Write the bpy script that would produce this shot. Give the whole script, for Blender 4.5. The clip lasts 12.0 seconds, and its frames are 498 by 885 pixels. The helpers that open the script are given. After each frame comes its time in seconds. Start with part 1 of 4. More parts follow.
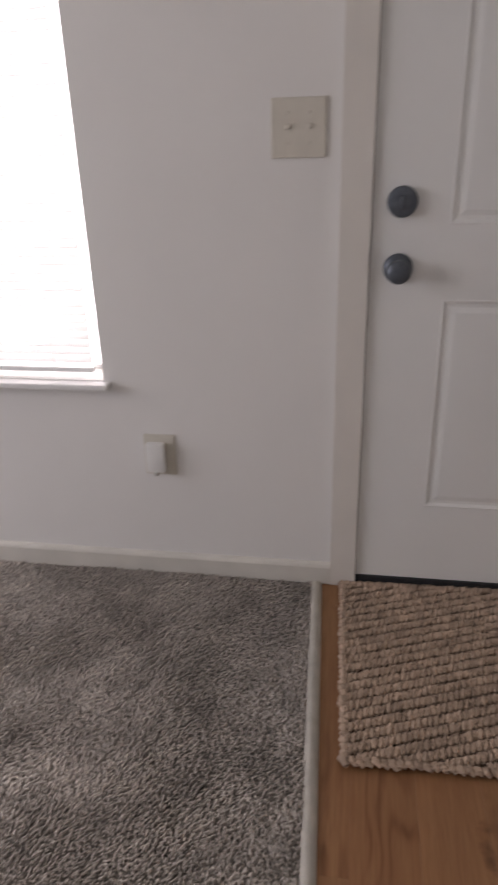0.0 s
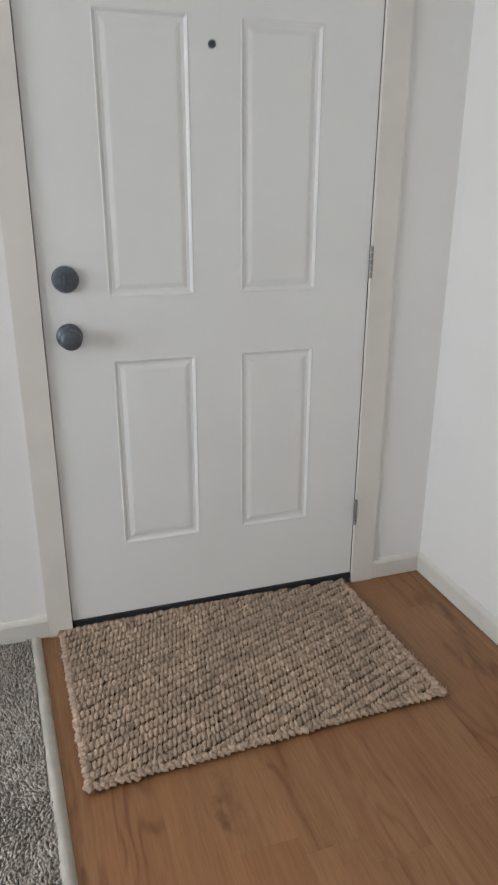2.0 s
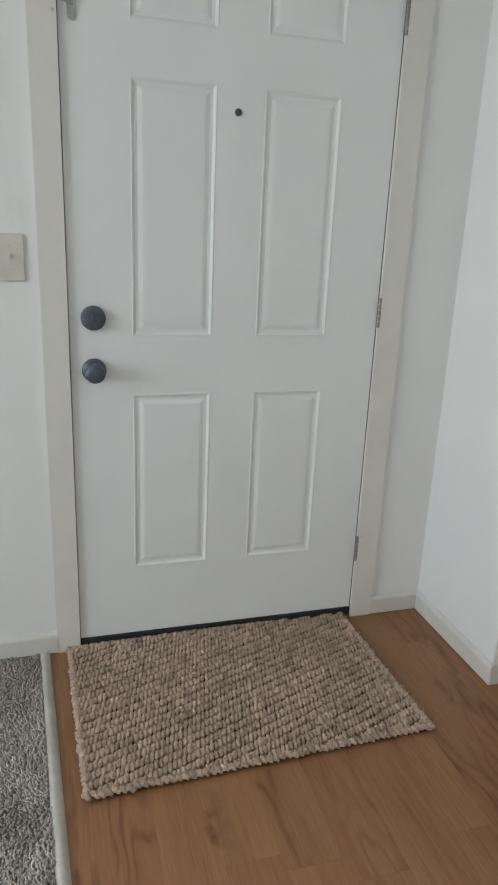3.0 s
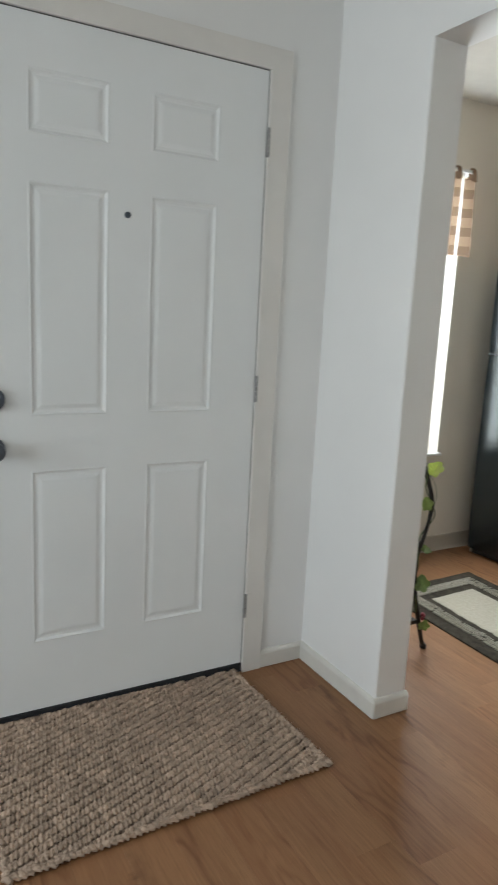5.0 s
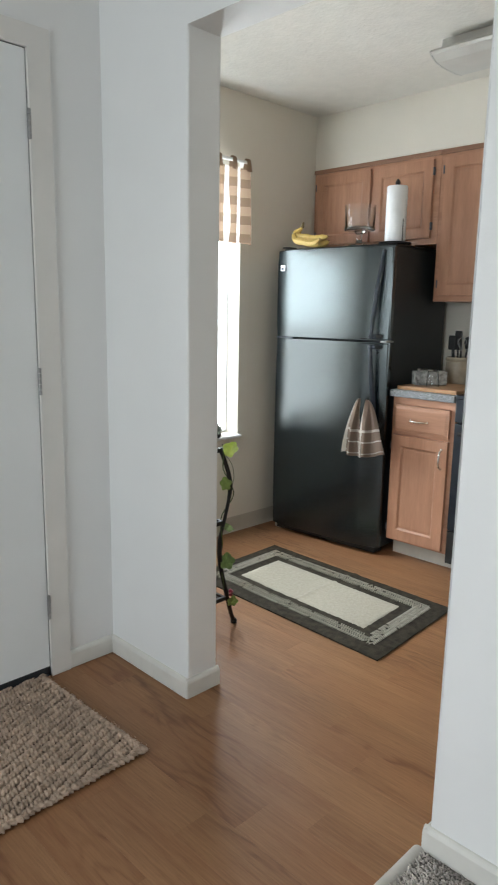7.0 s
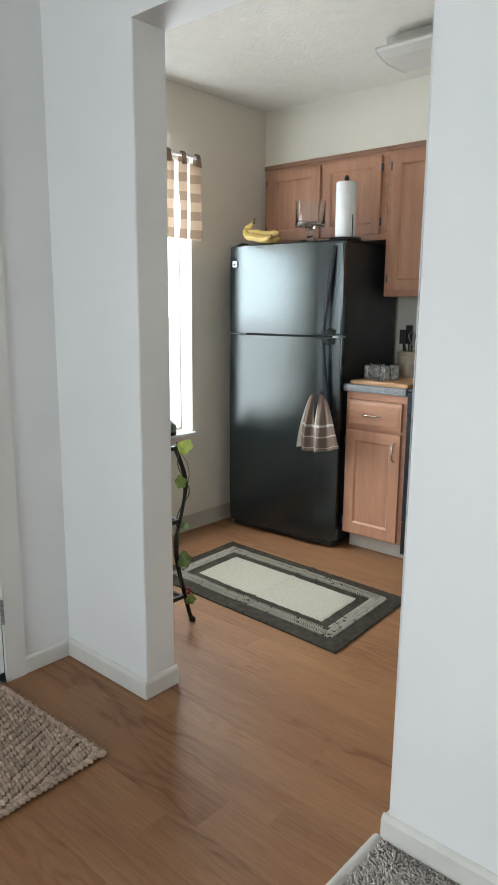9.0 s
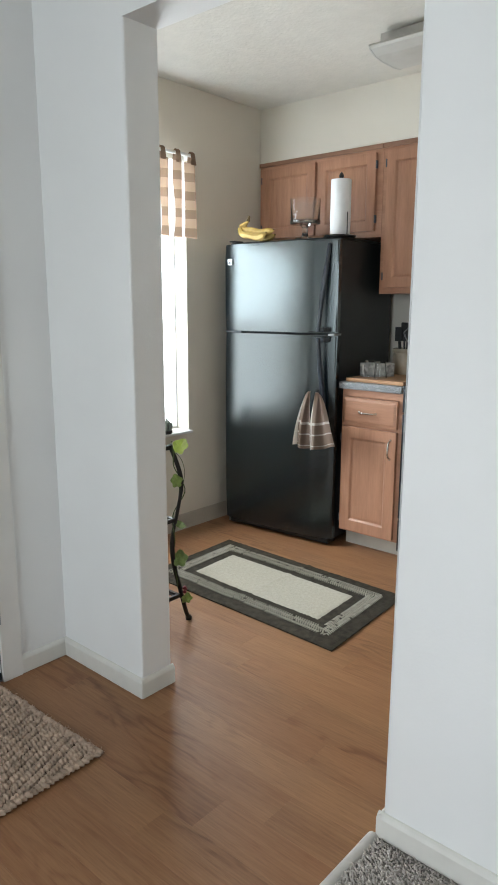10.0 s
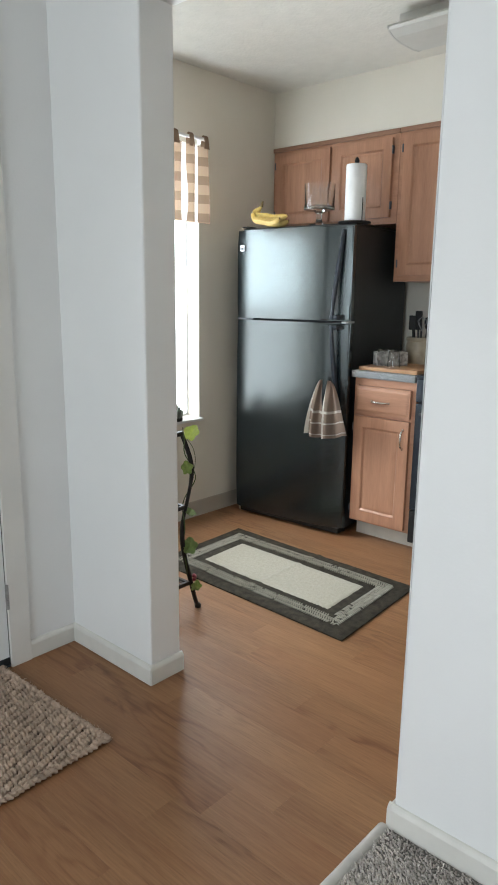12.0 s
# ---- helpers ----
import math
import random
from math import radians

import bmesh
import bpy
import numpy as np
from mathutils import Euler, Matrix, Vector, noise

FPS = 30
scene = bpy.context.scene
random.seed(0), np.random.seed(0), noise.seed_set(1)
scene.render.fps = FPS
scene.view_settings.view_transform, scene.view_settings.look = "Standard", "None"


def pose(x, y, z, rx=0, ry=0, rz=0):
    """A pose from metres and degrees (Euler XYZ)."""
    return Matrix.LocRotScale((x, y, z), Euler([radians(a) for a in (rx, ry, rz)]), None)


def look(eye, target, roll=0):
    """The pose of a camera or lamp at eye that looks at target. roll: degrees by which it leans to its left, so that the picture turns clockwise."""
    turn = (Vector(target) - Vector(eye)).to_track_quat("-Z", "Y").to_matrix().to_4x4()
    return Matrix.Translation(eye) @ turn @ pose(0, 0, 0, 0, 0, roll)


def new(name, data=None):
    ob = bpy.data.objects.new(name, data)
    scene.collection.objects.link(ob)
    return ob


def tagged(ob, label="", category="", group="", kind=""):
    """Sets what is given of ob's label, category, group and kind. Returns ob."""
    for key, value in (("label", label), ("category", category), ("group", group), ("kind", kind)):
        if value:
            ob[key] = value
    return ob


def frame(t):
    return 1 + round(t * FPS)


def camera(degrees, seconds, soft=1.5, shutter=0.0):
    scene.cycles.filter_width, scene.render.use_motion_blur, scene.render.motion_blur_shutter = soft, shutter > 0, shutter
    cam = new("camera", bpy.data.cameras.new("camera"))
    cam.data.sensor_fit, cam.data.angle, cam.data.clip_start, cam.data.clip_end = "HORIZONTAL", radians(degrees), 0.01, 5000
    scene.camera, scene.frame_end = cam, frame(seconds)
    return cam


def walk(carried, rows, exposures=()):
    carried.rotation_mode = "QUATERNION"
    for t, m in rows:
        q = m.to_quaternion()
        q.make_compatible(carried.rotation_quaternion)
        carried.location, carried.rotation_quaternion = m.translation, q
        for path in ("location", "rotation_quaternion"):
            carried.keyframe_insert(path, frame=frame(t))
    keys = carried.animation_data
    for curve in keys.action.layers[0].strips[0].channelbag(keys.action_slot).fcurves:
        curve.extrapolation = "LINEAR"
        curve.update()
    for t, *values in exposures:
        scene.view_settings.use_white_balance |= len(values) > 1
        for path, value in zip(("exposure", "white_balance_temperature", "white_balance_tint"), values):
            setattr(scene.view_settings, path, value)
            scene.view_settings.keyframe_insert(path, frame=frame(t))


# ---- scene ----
cam = camera(40.3, 12.0, soft=1.8, shutter=0.5)
PATH = [
    (0, (-0.026, -1.615, 1.188), (-0.325, 0.177, 0.35), -1.7),
    (0.5, (0.001, -1.637, 1.202), (-0.048, 0.203, 0.42), -2.3),
    (1, (-0.041, -1.683, 1.216), (0.218, 0.144, 0.445), -3.4),
    (1.5, (-0.044, -1.735, 1.217), (0.499, 0.029, 0.447), 0.2),
    (2, (-0.042, -1.803, 1.236), (0.547, -0.019, 0.55), 0.2),
    (2.5, (-0.041, -1.881, 1.233), (0.534, -0.054, 0.655), 1.9),
    (2.7, (-0.036, -1.893, 1.267), (0.501, -0.067, 0.652), 2.4),
    (4.3, (-0.24, -1.998, 1.3), (0.529, -0.192, 0.915), 2.6),
    (4.5, (-0.254, -1.995, 1.31), (0.565, -0.212, 0.926), 2.6),
    (5, (-0.23, -2.021, 1.309), (0.732, -0.308, 0.935), 2.8),
    (5.5, (-0.218, -2.037, 1.31), (0.867, -0.395, 0.953), 2.0),
    (6, (-0.198, -2.059, 1.302), (1.014, -0.511, 0.936), 1.3),
    (6.5, (-0.18, -2.07, 1.302), (1.132, -0.608, 0.925), 0.9),
    (7, (-0.166, -2.074, 1.294), (1.22, -0.683, 0.915), 1.0),
    (7.5, (-0.157, -2.072, 1.295), (1.274, -0.727, 0.915), 0.8),
    (9.5, (-0.15, -2.084, 1.298), (1.322, -0.789, 0.906), 0.4),
    (10, (-0.145, -2.087, 1.305), (1.327, -0.793, 0.906), 0.2),
    (10.5, (-0.143, -2.077, 1.3), (1.315, -0.77, 0.89), 0.5),
    (11, (-0.139, -2.07, 1.298), (1.31, -0.752, 0.892), 0.7),
    (11.5, (-0.137, -2.072, 1.301), (1.318, -0.765, 0.886), 0.5),
    (12, (-0.134, -2.062, 1.286), (1.317, -0.753, 0.86), 0.7),
]

# ---- light and world ----
EXPOSURES = [
    (0.0, -0.62, 7150, 27), (0.5, -0.14, 7250, 26), (1.0, 0.03, 7250, 20), (1.5, 0.16, 7000, 17),
    (2.5, 0.1, 6500, 11), (4.5, -0.08, 6500, 9), (6.0, -0.06, 6450, 9), (12.0, 0.02, 6350, 9),
]
walk(cam, [(t, look(eye, target, roll)) for t, eye, target, roll in PATH], EXPOSURES)

world = bpy.data.worlds.new("daylight")
scene.world = world
world.use_nodes = True
sky = world.node_tree.nodes.new("ShaderNodeTexSky")
sky.sky_type, sky.sun_disc = "NISHITA", False
sky.sun_elevation, sky.sun_rotation = radians(45), radians(200)
world.node_tree.links.new(sky.outputs[0], world.node_tree.nodes["Background"].inputs[0])
world.node_tree.nodes["Background"].inputs[1].default_value = 0.12


def window_light(name, place, turn, width, height, watts, colour):
    """Sky light that stands in a window's opening."""
    lamp = bpy.data.lights.new(name, "AREA")
    lamp.shape, lamp.size, lamp.size_y, lamp.energy, lamp.color = "RECTANGLE", width, height, watts, colour
    ob = new(name, lamp)
    ob.matrix_world = pose(*place, *turn)
    return ob


COOL = (0.83, 0.93, 1.0)
# an area lamp shines along its own -z
window_light("front_window_light", (-1.14, 0.155, 1.33), (-90, 0, 0), 1.2, 1.7, 54, (0.95, 0.97, 1.0))
# the kitchen window sees bright sky above and paler ground below
window_light("kitchen_sky_light", (2.08, 0.905, 1.68), (-90, 0, 0), 1.4, 0.92, 52, (0.84, 0.94, 1.0))
window_light("kitchen_ground_light", (2.08, 0.906, 0.875), (-90, 0, 0), 1.4, 0.70, 19, (0.92, 0.97, 1.0))
window_light("living_window_light", (-3.75, -1.65, 1.55), (0, -90, 0), 1.5, 2.3, 103, COOL)

# ---- materials ----


def material(name, colour, rough=0.5, metal=0.0, vary=0.08, scale=6.0, grain=0.0, grain_scale=200.0, stretch=(1, 1, 1), tint=None, island=0.0, coat=0.0, rough_vary=0.0):
    """A painted or plain surface: broad mottling, fine relief, and a tint that differs from piece to piece."""
    m = bpy.data.materials.new(name)
    m.use_nodes = True
    nt = m.node_tree
    n, l = nt.nodes, nt.links
    b = n["Principled BSDF"]
    b.inputs["Roughness"].default_value = rough
    b.inputs["Metallic"].default_value = metal
    b.inputs["Coat Weight"].default_value = coat
    co = n.new("ShaderNodeTexCoord")
    mp = n.new("ShaderNodeMapping")
    mp.inputs["Scale"].default_value = stretch
    l.new(co.outputs["Object"], mp.inputs["Vector"])
    big = n.new("ShaderNodeTexNoise")
    big.inputs["Scale"].default_value = scale
    big.inputs["Detail"].default_value = 5
    l.new(mp.outputs[0], big.inputs["Vector"])
    other = tint or tuple(c * (1 - 2.2 * vary) for c in colour)
    mix = n.new("ShaderNodeMix")
    mix.data_type = "RGBA"
    mix.inputs["A"].default_value = (*other, 1)
    mix.inputs["B"].default_value = (*(min(1, c * (1 + vary)) for c in colour), 1)
    ramp = n.new("ShaderNodeMapRange")
    ramp.inputs["From Min"].default_value, ramp.inputs["From Max"].default_value = 0.3, 0.7
    l.new(big.outputs["Fac"], ramp.inputs["Value"])
    l.new(ramp.outputs[0], mix.inputs["Factor"])
    out = mix.outputs["Result"]
    if island:
        hsv = n.new("ShaderNodeHueSaturation")
        geo = n.new("ShaderNodeNewGeometry")
        r = n.new("ShaderNodeMapRange")
        r.inputs["To Min"].default_value, r.inputs["To Max"].default_value = 1 - island, 1 + island
        l.new(geo.outputs["Random Per Island"], r.inputs["Value"])
        l.new(r.outputs[0], hsv.inputs["Value"])
        l.new(out, hsv.inputs["Color"])
        out = hsv.outputs[0]
    l.new(out, b.inputs["Base Color"])
    if rough_vary:
        r = n.new("ShaderNodeMapRange")
        r.inputs["To Min"].default_value, r.inputs["To Max"].default_value = rough - rough_vary, rough + rough_vary
        l.new(big.outputs["Fac"], r.inputs["Value"])
        l.new(r.outputs[0], b.inputs["Roughness"])
    if grain:
        fine = n.new("ShaderNodeTexNoise")
        fine.inputs["Scale"].default_value = grain_scale
        fine.inputs["Detail"].default_value = 3
        l.new(mp.outputs[0], fine.inputs["Vector"])
        bump = n.new("ShaderNodeBump")
        bump.inputs["Strength"].default_value = grain
        bump.inputs["Distance"].default_value = 0.004
        l.new(fine.outputs["Fac"], bump.inputs["Height"])
        l.new(bump.outputs[0], b.inputs["Normal"])
    return m


def wood(name, light, dark, along, rough=0.4, grain_scale=9.0, spread=0.12):
    """Wood with its grain along one axis; every piece has its own cut and tone."""
    m = bpy.data.materials.new(name)
    m.use_nodes = True
    nt = m.node_tree
    n, l = nt.nodes, nt.links
    b = n["Principled BSDF"]
    b.inputs["Roughness"].default_value = rough
    co = n.new("ShaderNodeTexCoord")
    info = n.new("ShaderNodeObjectInfo")
    shift = n.new("ShaderNodeVectorMath")
    shift.operation = "SCALE"
    shift.inputs[0].default_value = (37.0, 53.0, 71.0)
    l.new(info.outputs["Random"], shift.inputs["Scale"])
    add = n.new("ShaderNodeVectorMath")
    l.new(co.outputs["Object"], add.inputs[0])
    l.new(shift.outputs[0], add.inputs[1])
    mp = n.new("ShaderNodeMapping")
    s = [1.0, 1.0, 1.0]
    s[along] = 0.10
    mp.inputs["Scale"].default_value = s
    l.new(add.outputs[0], mp.inputs["Vector"])
    warp = n.new("ShaderNodeTexNoise")
    warp.inputs["Scale"].default_value, warp.inputs["Detail"].default_value = grain_scale, 2
    l.new(mp.outputs[0], warp.inputs["Vector"])
    rings = n.new("ShaderNodeMath")
    rings.operation = "MULTIPLY"
    rings.inputs[1].default_value = 26.0
    l.new(warp.outputs["Fac"], rings.inputs[0])
    wave = n.new("ShaderNodeMath")
    wave.operation = "SINE"
    l.new(rings.outputs[0], wave.inputs[0])
    fine = n.new("ShaderNodeTexNoise")
    fine.inputs["Scale"].default_value, fine.inputs["Detail"].default_value = grain_scale * 14, 5
    l.new(mp.outputs[0], fine.inputs["Vector"])
    broad = n.new("ShaderNodeTexNoise")
    broad.inputs["Scale"].default_value, broad.inputs["Detail"].default_value = grain_scale * 1.4, 4
    l.new(mp.outputs[0], broad.inputs["Vector"])

    def scaled(sock, lo, hi, a=0.0, z=1.0):
        r = n.new("ShaderNodeMapRange")
        r.inputs["From Min"].default_value, r.inputs["From Max"].default_value = a, z
        r.inputs["To Min"].default_value, r.inputs["To Max"].default_value = lo, hi
        l.new(sock, r.inputs["Value"])
        return r.outputs[0]

    def plus(p, q):
        a = n.new("ShaderNodeMath")
        l.new(p, a.inputs[0])
        l.new(q, a.inputs[1])
        return a.outputs[0]

    f = plus(scaled(wave.outputs[0], 0.0, 0.20, -1, 1), scaled(fine.outputs["Fac"], 0.0, 0.30, 0.3, 0.72))
    f = plus(f, scaled(broad.outputs["Fac"], 0.0, 0.38, 0.3, 0.72))
    f = plus(f, scaled(info.outputs["Random"], -spread, spread))
    mix = n.new("ShaderNodeMix")
    mix.data_type = "RGBA"
    mix.inputs["A"].default_value, mix.inputs["B"].default_value = (*light, 1), (*dark, 1)
    l.new(f, mix.inputs["Factor"])
    l.new(mix.outputs["Result"], b.inputs["Base Color"])
    l.new(scaled(fine.outputs["Fac"], rough - 0.06, rough + 0.08), b.inputs["Roughness"])
    bump = n.new("ShaderNodeBump")
    bump.inputs["Strength"].default_value, bump.inputs["Distance"].default_value = 0.12, 0.002
    l.new(fine.outputs["Fac"], bump.inputs["Height"])
    l.new(bump.outputs[0], b.inputs["Normal"])
    return m


def plank_wood():
    """Honey-brown wood-look planks: long fine streaks, cathedral figure here and there, tones that change from board to board, a few dark knots."""
    m = bpy.data.materials.new("floor_plank")
    m.use_nodes = True
    n, l = m.node_tree.nodes, m.node_tree.links
    b = n["Principled BSDF"]
    b.inputs["Specular IOR Level"].default_value = 0.32
    co, info, geo = n.new("ShaderNodeTexCoord"), n.new("ShaderNodeObjectInfo"), n.new("ShaderNodeNewGeometry")
    shift = n.new("ShaderNodeVectorMath")
    shift.operation = "SCALE"
    shift.inputs[0].default_value = (37.0, 53.0, 71.0)
    l.new(info.outputs["Random"], shift.inputs["Scale"])
    add = n.new("ShaderNodeVectorMath")
    l.new(co.outputs["Object"], add.inputs[0])
    l.new(shift.outputs[0], add.inputs[1])

    def noise(stretch, scale, detail, rough=0.5):
        mp = n.new("ShaderNodeMapping")
        mp.inputs["Scale"].default_value = (1.0, stretch, 1.0)
        l.new(add.outputs[0], mp.inputs["Vector"])
        t = n.new("ShaderNodeTexNoise")
        t.inputs["Scale"].default_value, t.inputs["Detail"].default_value, t.inputs["Roughness"].default_value = scale, detail, rough
        l.new(mp.outputs[0], t.inputs["Vector"])
        return t.outputs["Fac"]

    def scaled(sock, lo, hi, a=0.0, z=1.0):
        k = n.new("ShaderNodeMapRange")
        k.inputs["From Min"].default_value, k.inputs["From Max"].default_value = a, z
        k.inputs["To Min"].default_value, k.inputs["To Max"].default_value = lo, hi
        l.new(sock, k.inputs["Value"])
        return k.outputs[0]

    def calc(op, p, q=0.0):
        k = n.new("ShaderNodeMath")
        k.operation = op
        for i, v in enumerate((p, q)):
            if isinstance(v, (int, float)):
                k.inputs[i].default_value = v
            else:
                l.new(v, k.inputs[i])
        return k.outputs[0]

    def blend(fac, first, second):
        k = n.new("ShaderNodeMix")
        k.data_type = "RGBA"
        l.new(fac, k.inputs["Factor"])
        for name, v in (("A", first), ("B", second)):
            if isinstance(v, tuple):
                k.inputs[name].default_value = (*v, 1)
            else:
                l.new(v, k.inputs[name])
        return k.outputs["Result"]

    fine = noise(0.035, 190.0, 4, 0.6)
    pores = noise(0.06, 420.0, 2)
    broad = noise(0.10, 11.0, 3)
    patch = noise(0.30, 3.2, 2)
    # growth rings: thin dark lines, strong only where the figure opens
    rings = calc("SINE", calc("MULTIPLY", noise(0.20, 6.0, 3.0), 85.0))
    line = calc("POWER", scaled(rings, 0.0, 1.0, -1.0, 1.0), 3.0)
    figure = calc("MULTIPLY", line, scaled(noise(0.28, 4.6, 2), 0.0, 0.46, 0.50, 0.68))
    f = calc("ADD", scaled(fine, 0.04, 0.38, 0.32, 0.70), scaled(broad, 0.04, 0.36, 0.30, 0.70))
    f = calc("ADD", f, figure)
    f = calc("ADD", f, scaled(pores, 0.16, 0.0, 0.30, 0.48))
    f = calc("ADD", f, scaled(info.outputs["Random"], -0.07, 0.07))
    tone = blend(f, (0.385, 0.201, 0.095), (0.145, 0.062, 0.027))
    # some boards run redder and some more golden
    tone = blend(scaled(patch, 0.0, 0.35, 0.42, 0.66), tone, (0.30, 0.128, 0.056))
    blur = n.new("ShaderNodeTexNoise")
    blur.inputs["Scale"].default_value, blur.inputs["Detail"].default_value = 34, 4
    l.new(geo.outputs["Position"], blur.inputs["Vector"])
    for x, y, size, deep in ((1.030, -0.445, 0.038, 0.42), (1.075, -0.485, 0.065, 0.28), (1.125, -0.275, 0.042, 0.32), (0.245, -0.760, 0.030, 0.65), (0.270, -0.720, 0.055, 0.35)):
        away = n.new("ShaderNodeVectorMath")
        away.operation = "SUBTRACT"
        away.inputs[1].default_value = (x, y, 0)
        l.new(geo.outputs["Position"], away.inputs[0])
        squash = n.new("ShaderNodeVectorMath")
        squash.operation = "MULTIPLY"
        squash.inputs[1].default_value = (2.1, 0.5, 0)
        l.new(away.outputs[0], squash.inputs[0])
        dist = n.new("ShaderNodeVectorMath")
        dist.operation = "LENGTH"
        l.new(squash.outputs[0], dist.inputs[0])
        reach = calc("ADD", dist.outputs["Value"], scaled(blur.outputs["Fac"], -0.016, 0.016, 0.3, 0.7))
        tone = blend(scaled(reach, deep, 0.0, 0.0, size), tone, (0.070, 0.030, 0.015))
    l.new(tone, b.inputs["Base Color"])
    l.new(scaled(fine, 0.36, 0.48), b.inputs["Roughness"])
    bump = n.new("ShaderNodeBump")
    bump.inputs["Strength"].default_value, bump.inputs["Distance"].default_value = 0.06, 0.002
    l.new(fine, bump.inputs["Height"])
    l.new(bump.outputs[0], b.inputs["Normal"])
    return m


def glass(name, tint=(0.95, 0.97, 0.97), rough=0.02):
    m = bpy.data.materials.new(name)
    m.use_nodes = True
    b = m.node_tree.nodes["Principled BSDF"]
    b.inputs["Base Color"].default_value = (*tint, 1)
    b.inputs["Transmission Weight"].default_value = 1
    b.inputs["Roughness"].default_value = rough
    b.inputs["IOR"].default_value = 1.45
    return m


def cloth(name, colours, along_u, along_v, through_light, weave=900.0):
    """Woven cloth from its sheet's own coordinates: bands along u and along v, crossing as gingham: colours of the ground, of a weft band, of a warp band, of both. Each band: (period, from, to)."""
    m = bpy.data.materials.new(name)
    m.use_nodes = True
    nt = m.node_tree
    n, l = nt.nodes, nt.links
    uv = n.new("ShaderNodeUVMap")
    sep = n.new("ShaderNodeSeparateXYZ")
    l.new(uv.outputs[0], sep.inputs[0])

    def math_node(op, a, b):
        k = n.new("ShaderNodeMath")
        k.operation = op
        for i, v in enumerate((a, b)):
            if isinstance(v, (int, float)):
                k.inputs[i].default_value = v
            else:
                l.new(v, k.inputs[i])
        return k.outputs[0]

    def bands(sock, spec):
        total = 0.0
        for period, lo, hi in spec:
            f = math_node("FRACT", math_node("DIVIDE", sock, period), 0)
            inside = math_node("MULTIPLY", math_node("GREATER_THAN", f, lo), math_node("LESS_THAN", f, hi))
            total = math_node("ADD", total, inside)
        return total

    u, v = bands(sep.outputs[0], along_u), bands(sep.outputs[1], along_v)
    f = math_node("ADD", math_node("MULTIPLY", u, 0.6), math_node("MULTIPLY", v, 0.4))
    ramp = n.new("ShaderNodeValToRGB")
    ramp.color_ramp.interpolation = "CONSTANT"
    e = ramp.color_ramp.elements
    e[0].position, e[0].color = 0.0, (*colours[0], 1)
    e[1].position, e[1].color = 0.2, (*colours[1], 1)
    for at, c in ((0.5, colours[-2]), (0.8, colours[-1])):
        e.new(at).color = (*c, 1)
    l.new(f, ramp.inputs[0])
    no = n.new("ShaderNodeTexNoise")
    no.inputs["Scale"].default_value = weave
    bump = n.new("ShaderNodeBump")
    bump.inputs["Strength"].default_value, bump.inputs["Distance"].default_value = 0.35, 0.002
    l.new(no.outputs["Fac"], bump.inputs["Height"])
    d, t = n.new("ShaderNodeBsdfDiffuse"), n.new("ShaderNodeBsdfTranslucent")
    for s in (d, t):
        l.new(ramp.outputs[0], s.inputs["Color"])
        l.new(bump.outputs[0], s.inputs["Normal"])
    mixed = n.new("ShaderNodeMixShader")
    mixed.inputs[0].default_value = through_light
    l.new(d.outputs[0], mixed.inputs[1])
    l.new(t.outputs[0], mixed.inputs[2])
    l.new(mixed.outputs[0], n["Material Output"].inputs["Surface"])
    return m


WALL = material("wall_paint", (0.80, 0.79, 0.77), 0.6, vary=0.012, scale=2.5, grain=0.10, grain_scale=130)
KITCHEN_WALL = material("kitchen_wall_paint", (0.74, 0.695, 0.61), 0.6, vary=0.015, scale=2.5, grain=0.10, grain_scale=130)
CEILING = material("ceiling_texture", (0.71, 0.68, 0.62), 0.85, vary=0.02, scale=14, grain=0.6, grain_scale=55)
DOOR = material("door_enamel", (0.79, 0.80, 0.79), 0.42, vary=0.012, scale=3, grain=0.03, grain_scale=60)
FRAME = material("frame_paint", (0.73, 0.70, 0.655), 0.42, vary=0.02, scale=7, grain=0.05, grain_scale=90)
TRIM = material("trim_paint", (0.69, 0.665, 0.61), 0.42, vary=0.04, scale=9, grain=0.04, grain_scale=90)
COVE = material("cove_base_vinyl", (0.50, 0.45, 0.38), 0.45, vary=0.04, scale=9)
BRONZE = material("dark_bronze", (0.105, 0.122, 0.148), 0.42, 0.4, vary=0.12, scale=60, grain=0.05, grain_scale=300)
STEEL = material("worn_steel", (0.52, 0.52, 0.52), 0.36, 0.9, vary=0.1, scale=40)
HINGE = material("painted_hinge", (0.30, 0.29, 0.28), 0.4, 0.4, vary=0.10, scale=25)
NICKEL = material("brushed_nickel", (0.68, 0.66, 0.62), 0.26, 1.0, vary=0.06, scale=60)
RUBBER = material("black_rubber", (0.016, 0.018, 0.022), 0.6, vary=0.15, scale=30)
# shade of the slit round the door, held in a dark grey
GAP_SHADE = material("door_gap_shade", (0.16, 0.155, 0.15), 0.9, vary=0.1)
PLATE = material("ivory_plastic", (0.65, 0.615, 0.54), 0.4, vary=0.03, scale=20)
WHITE_PLASTIC = material("white_plastic", (0.78, 0.78, 0.76), 0.35, vary=0.02, scale=20)
VINYL = material("white_vinyl", (0.80, 0.80, 0.79), 0.4, vary=0.02, scale=10)
STRIP = material("edging_strip", (0.50, 0.47, 0.42), 0.45, vary=0.07, scale=22, grain=0.06, grain_scale=160)
CARPET = material("carpet_backing", (0.29, 0.265, 0.242), 0.95, vary=0.15, scale=30, grain=0.9, grain_scale=220)
PILE = material("carpet_pile", (0.56, 0.505, 0.458), 0.95, vary=0.14, scale=9, island=0.20)
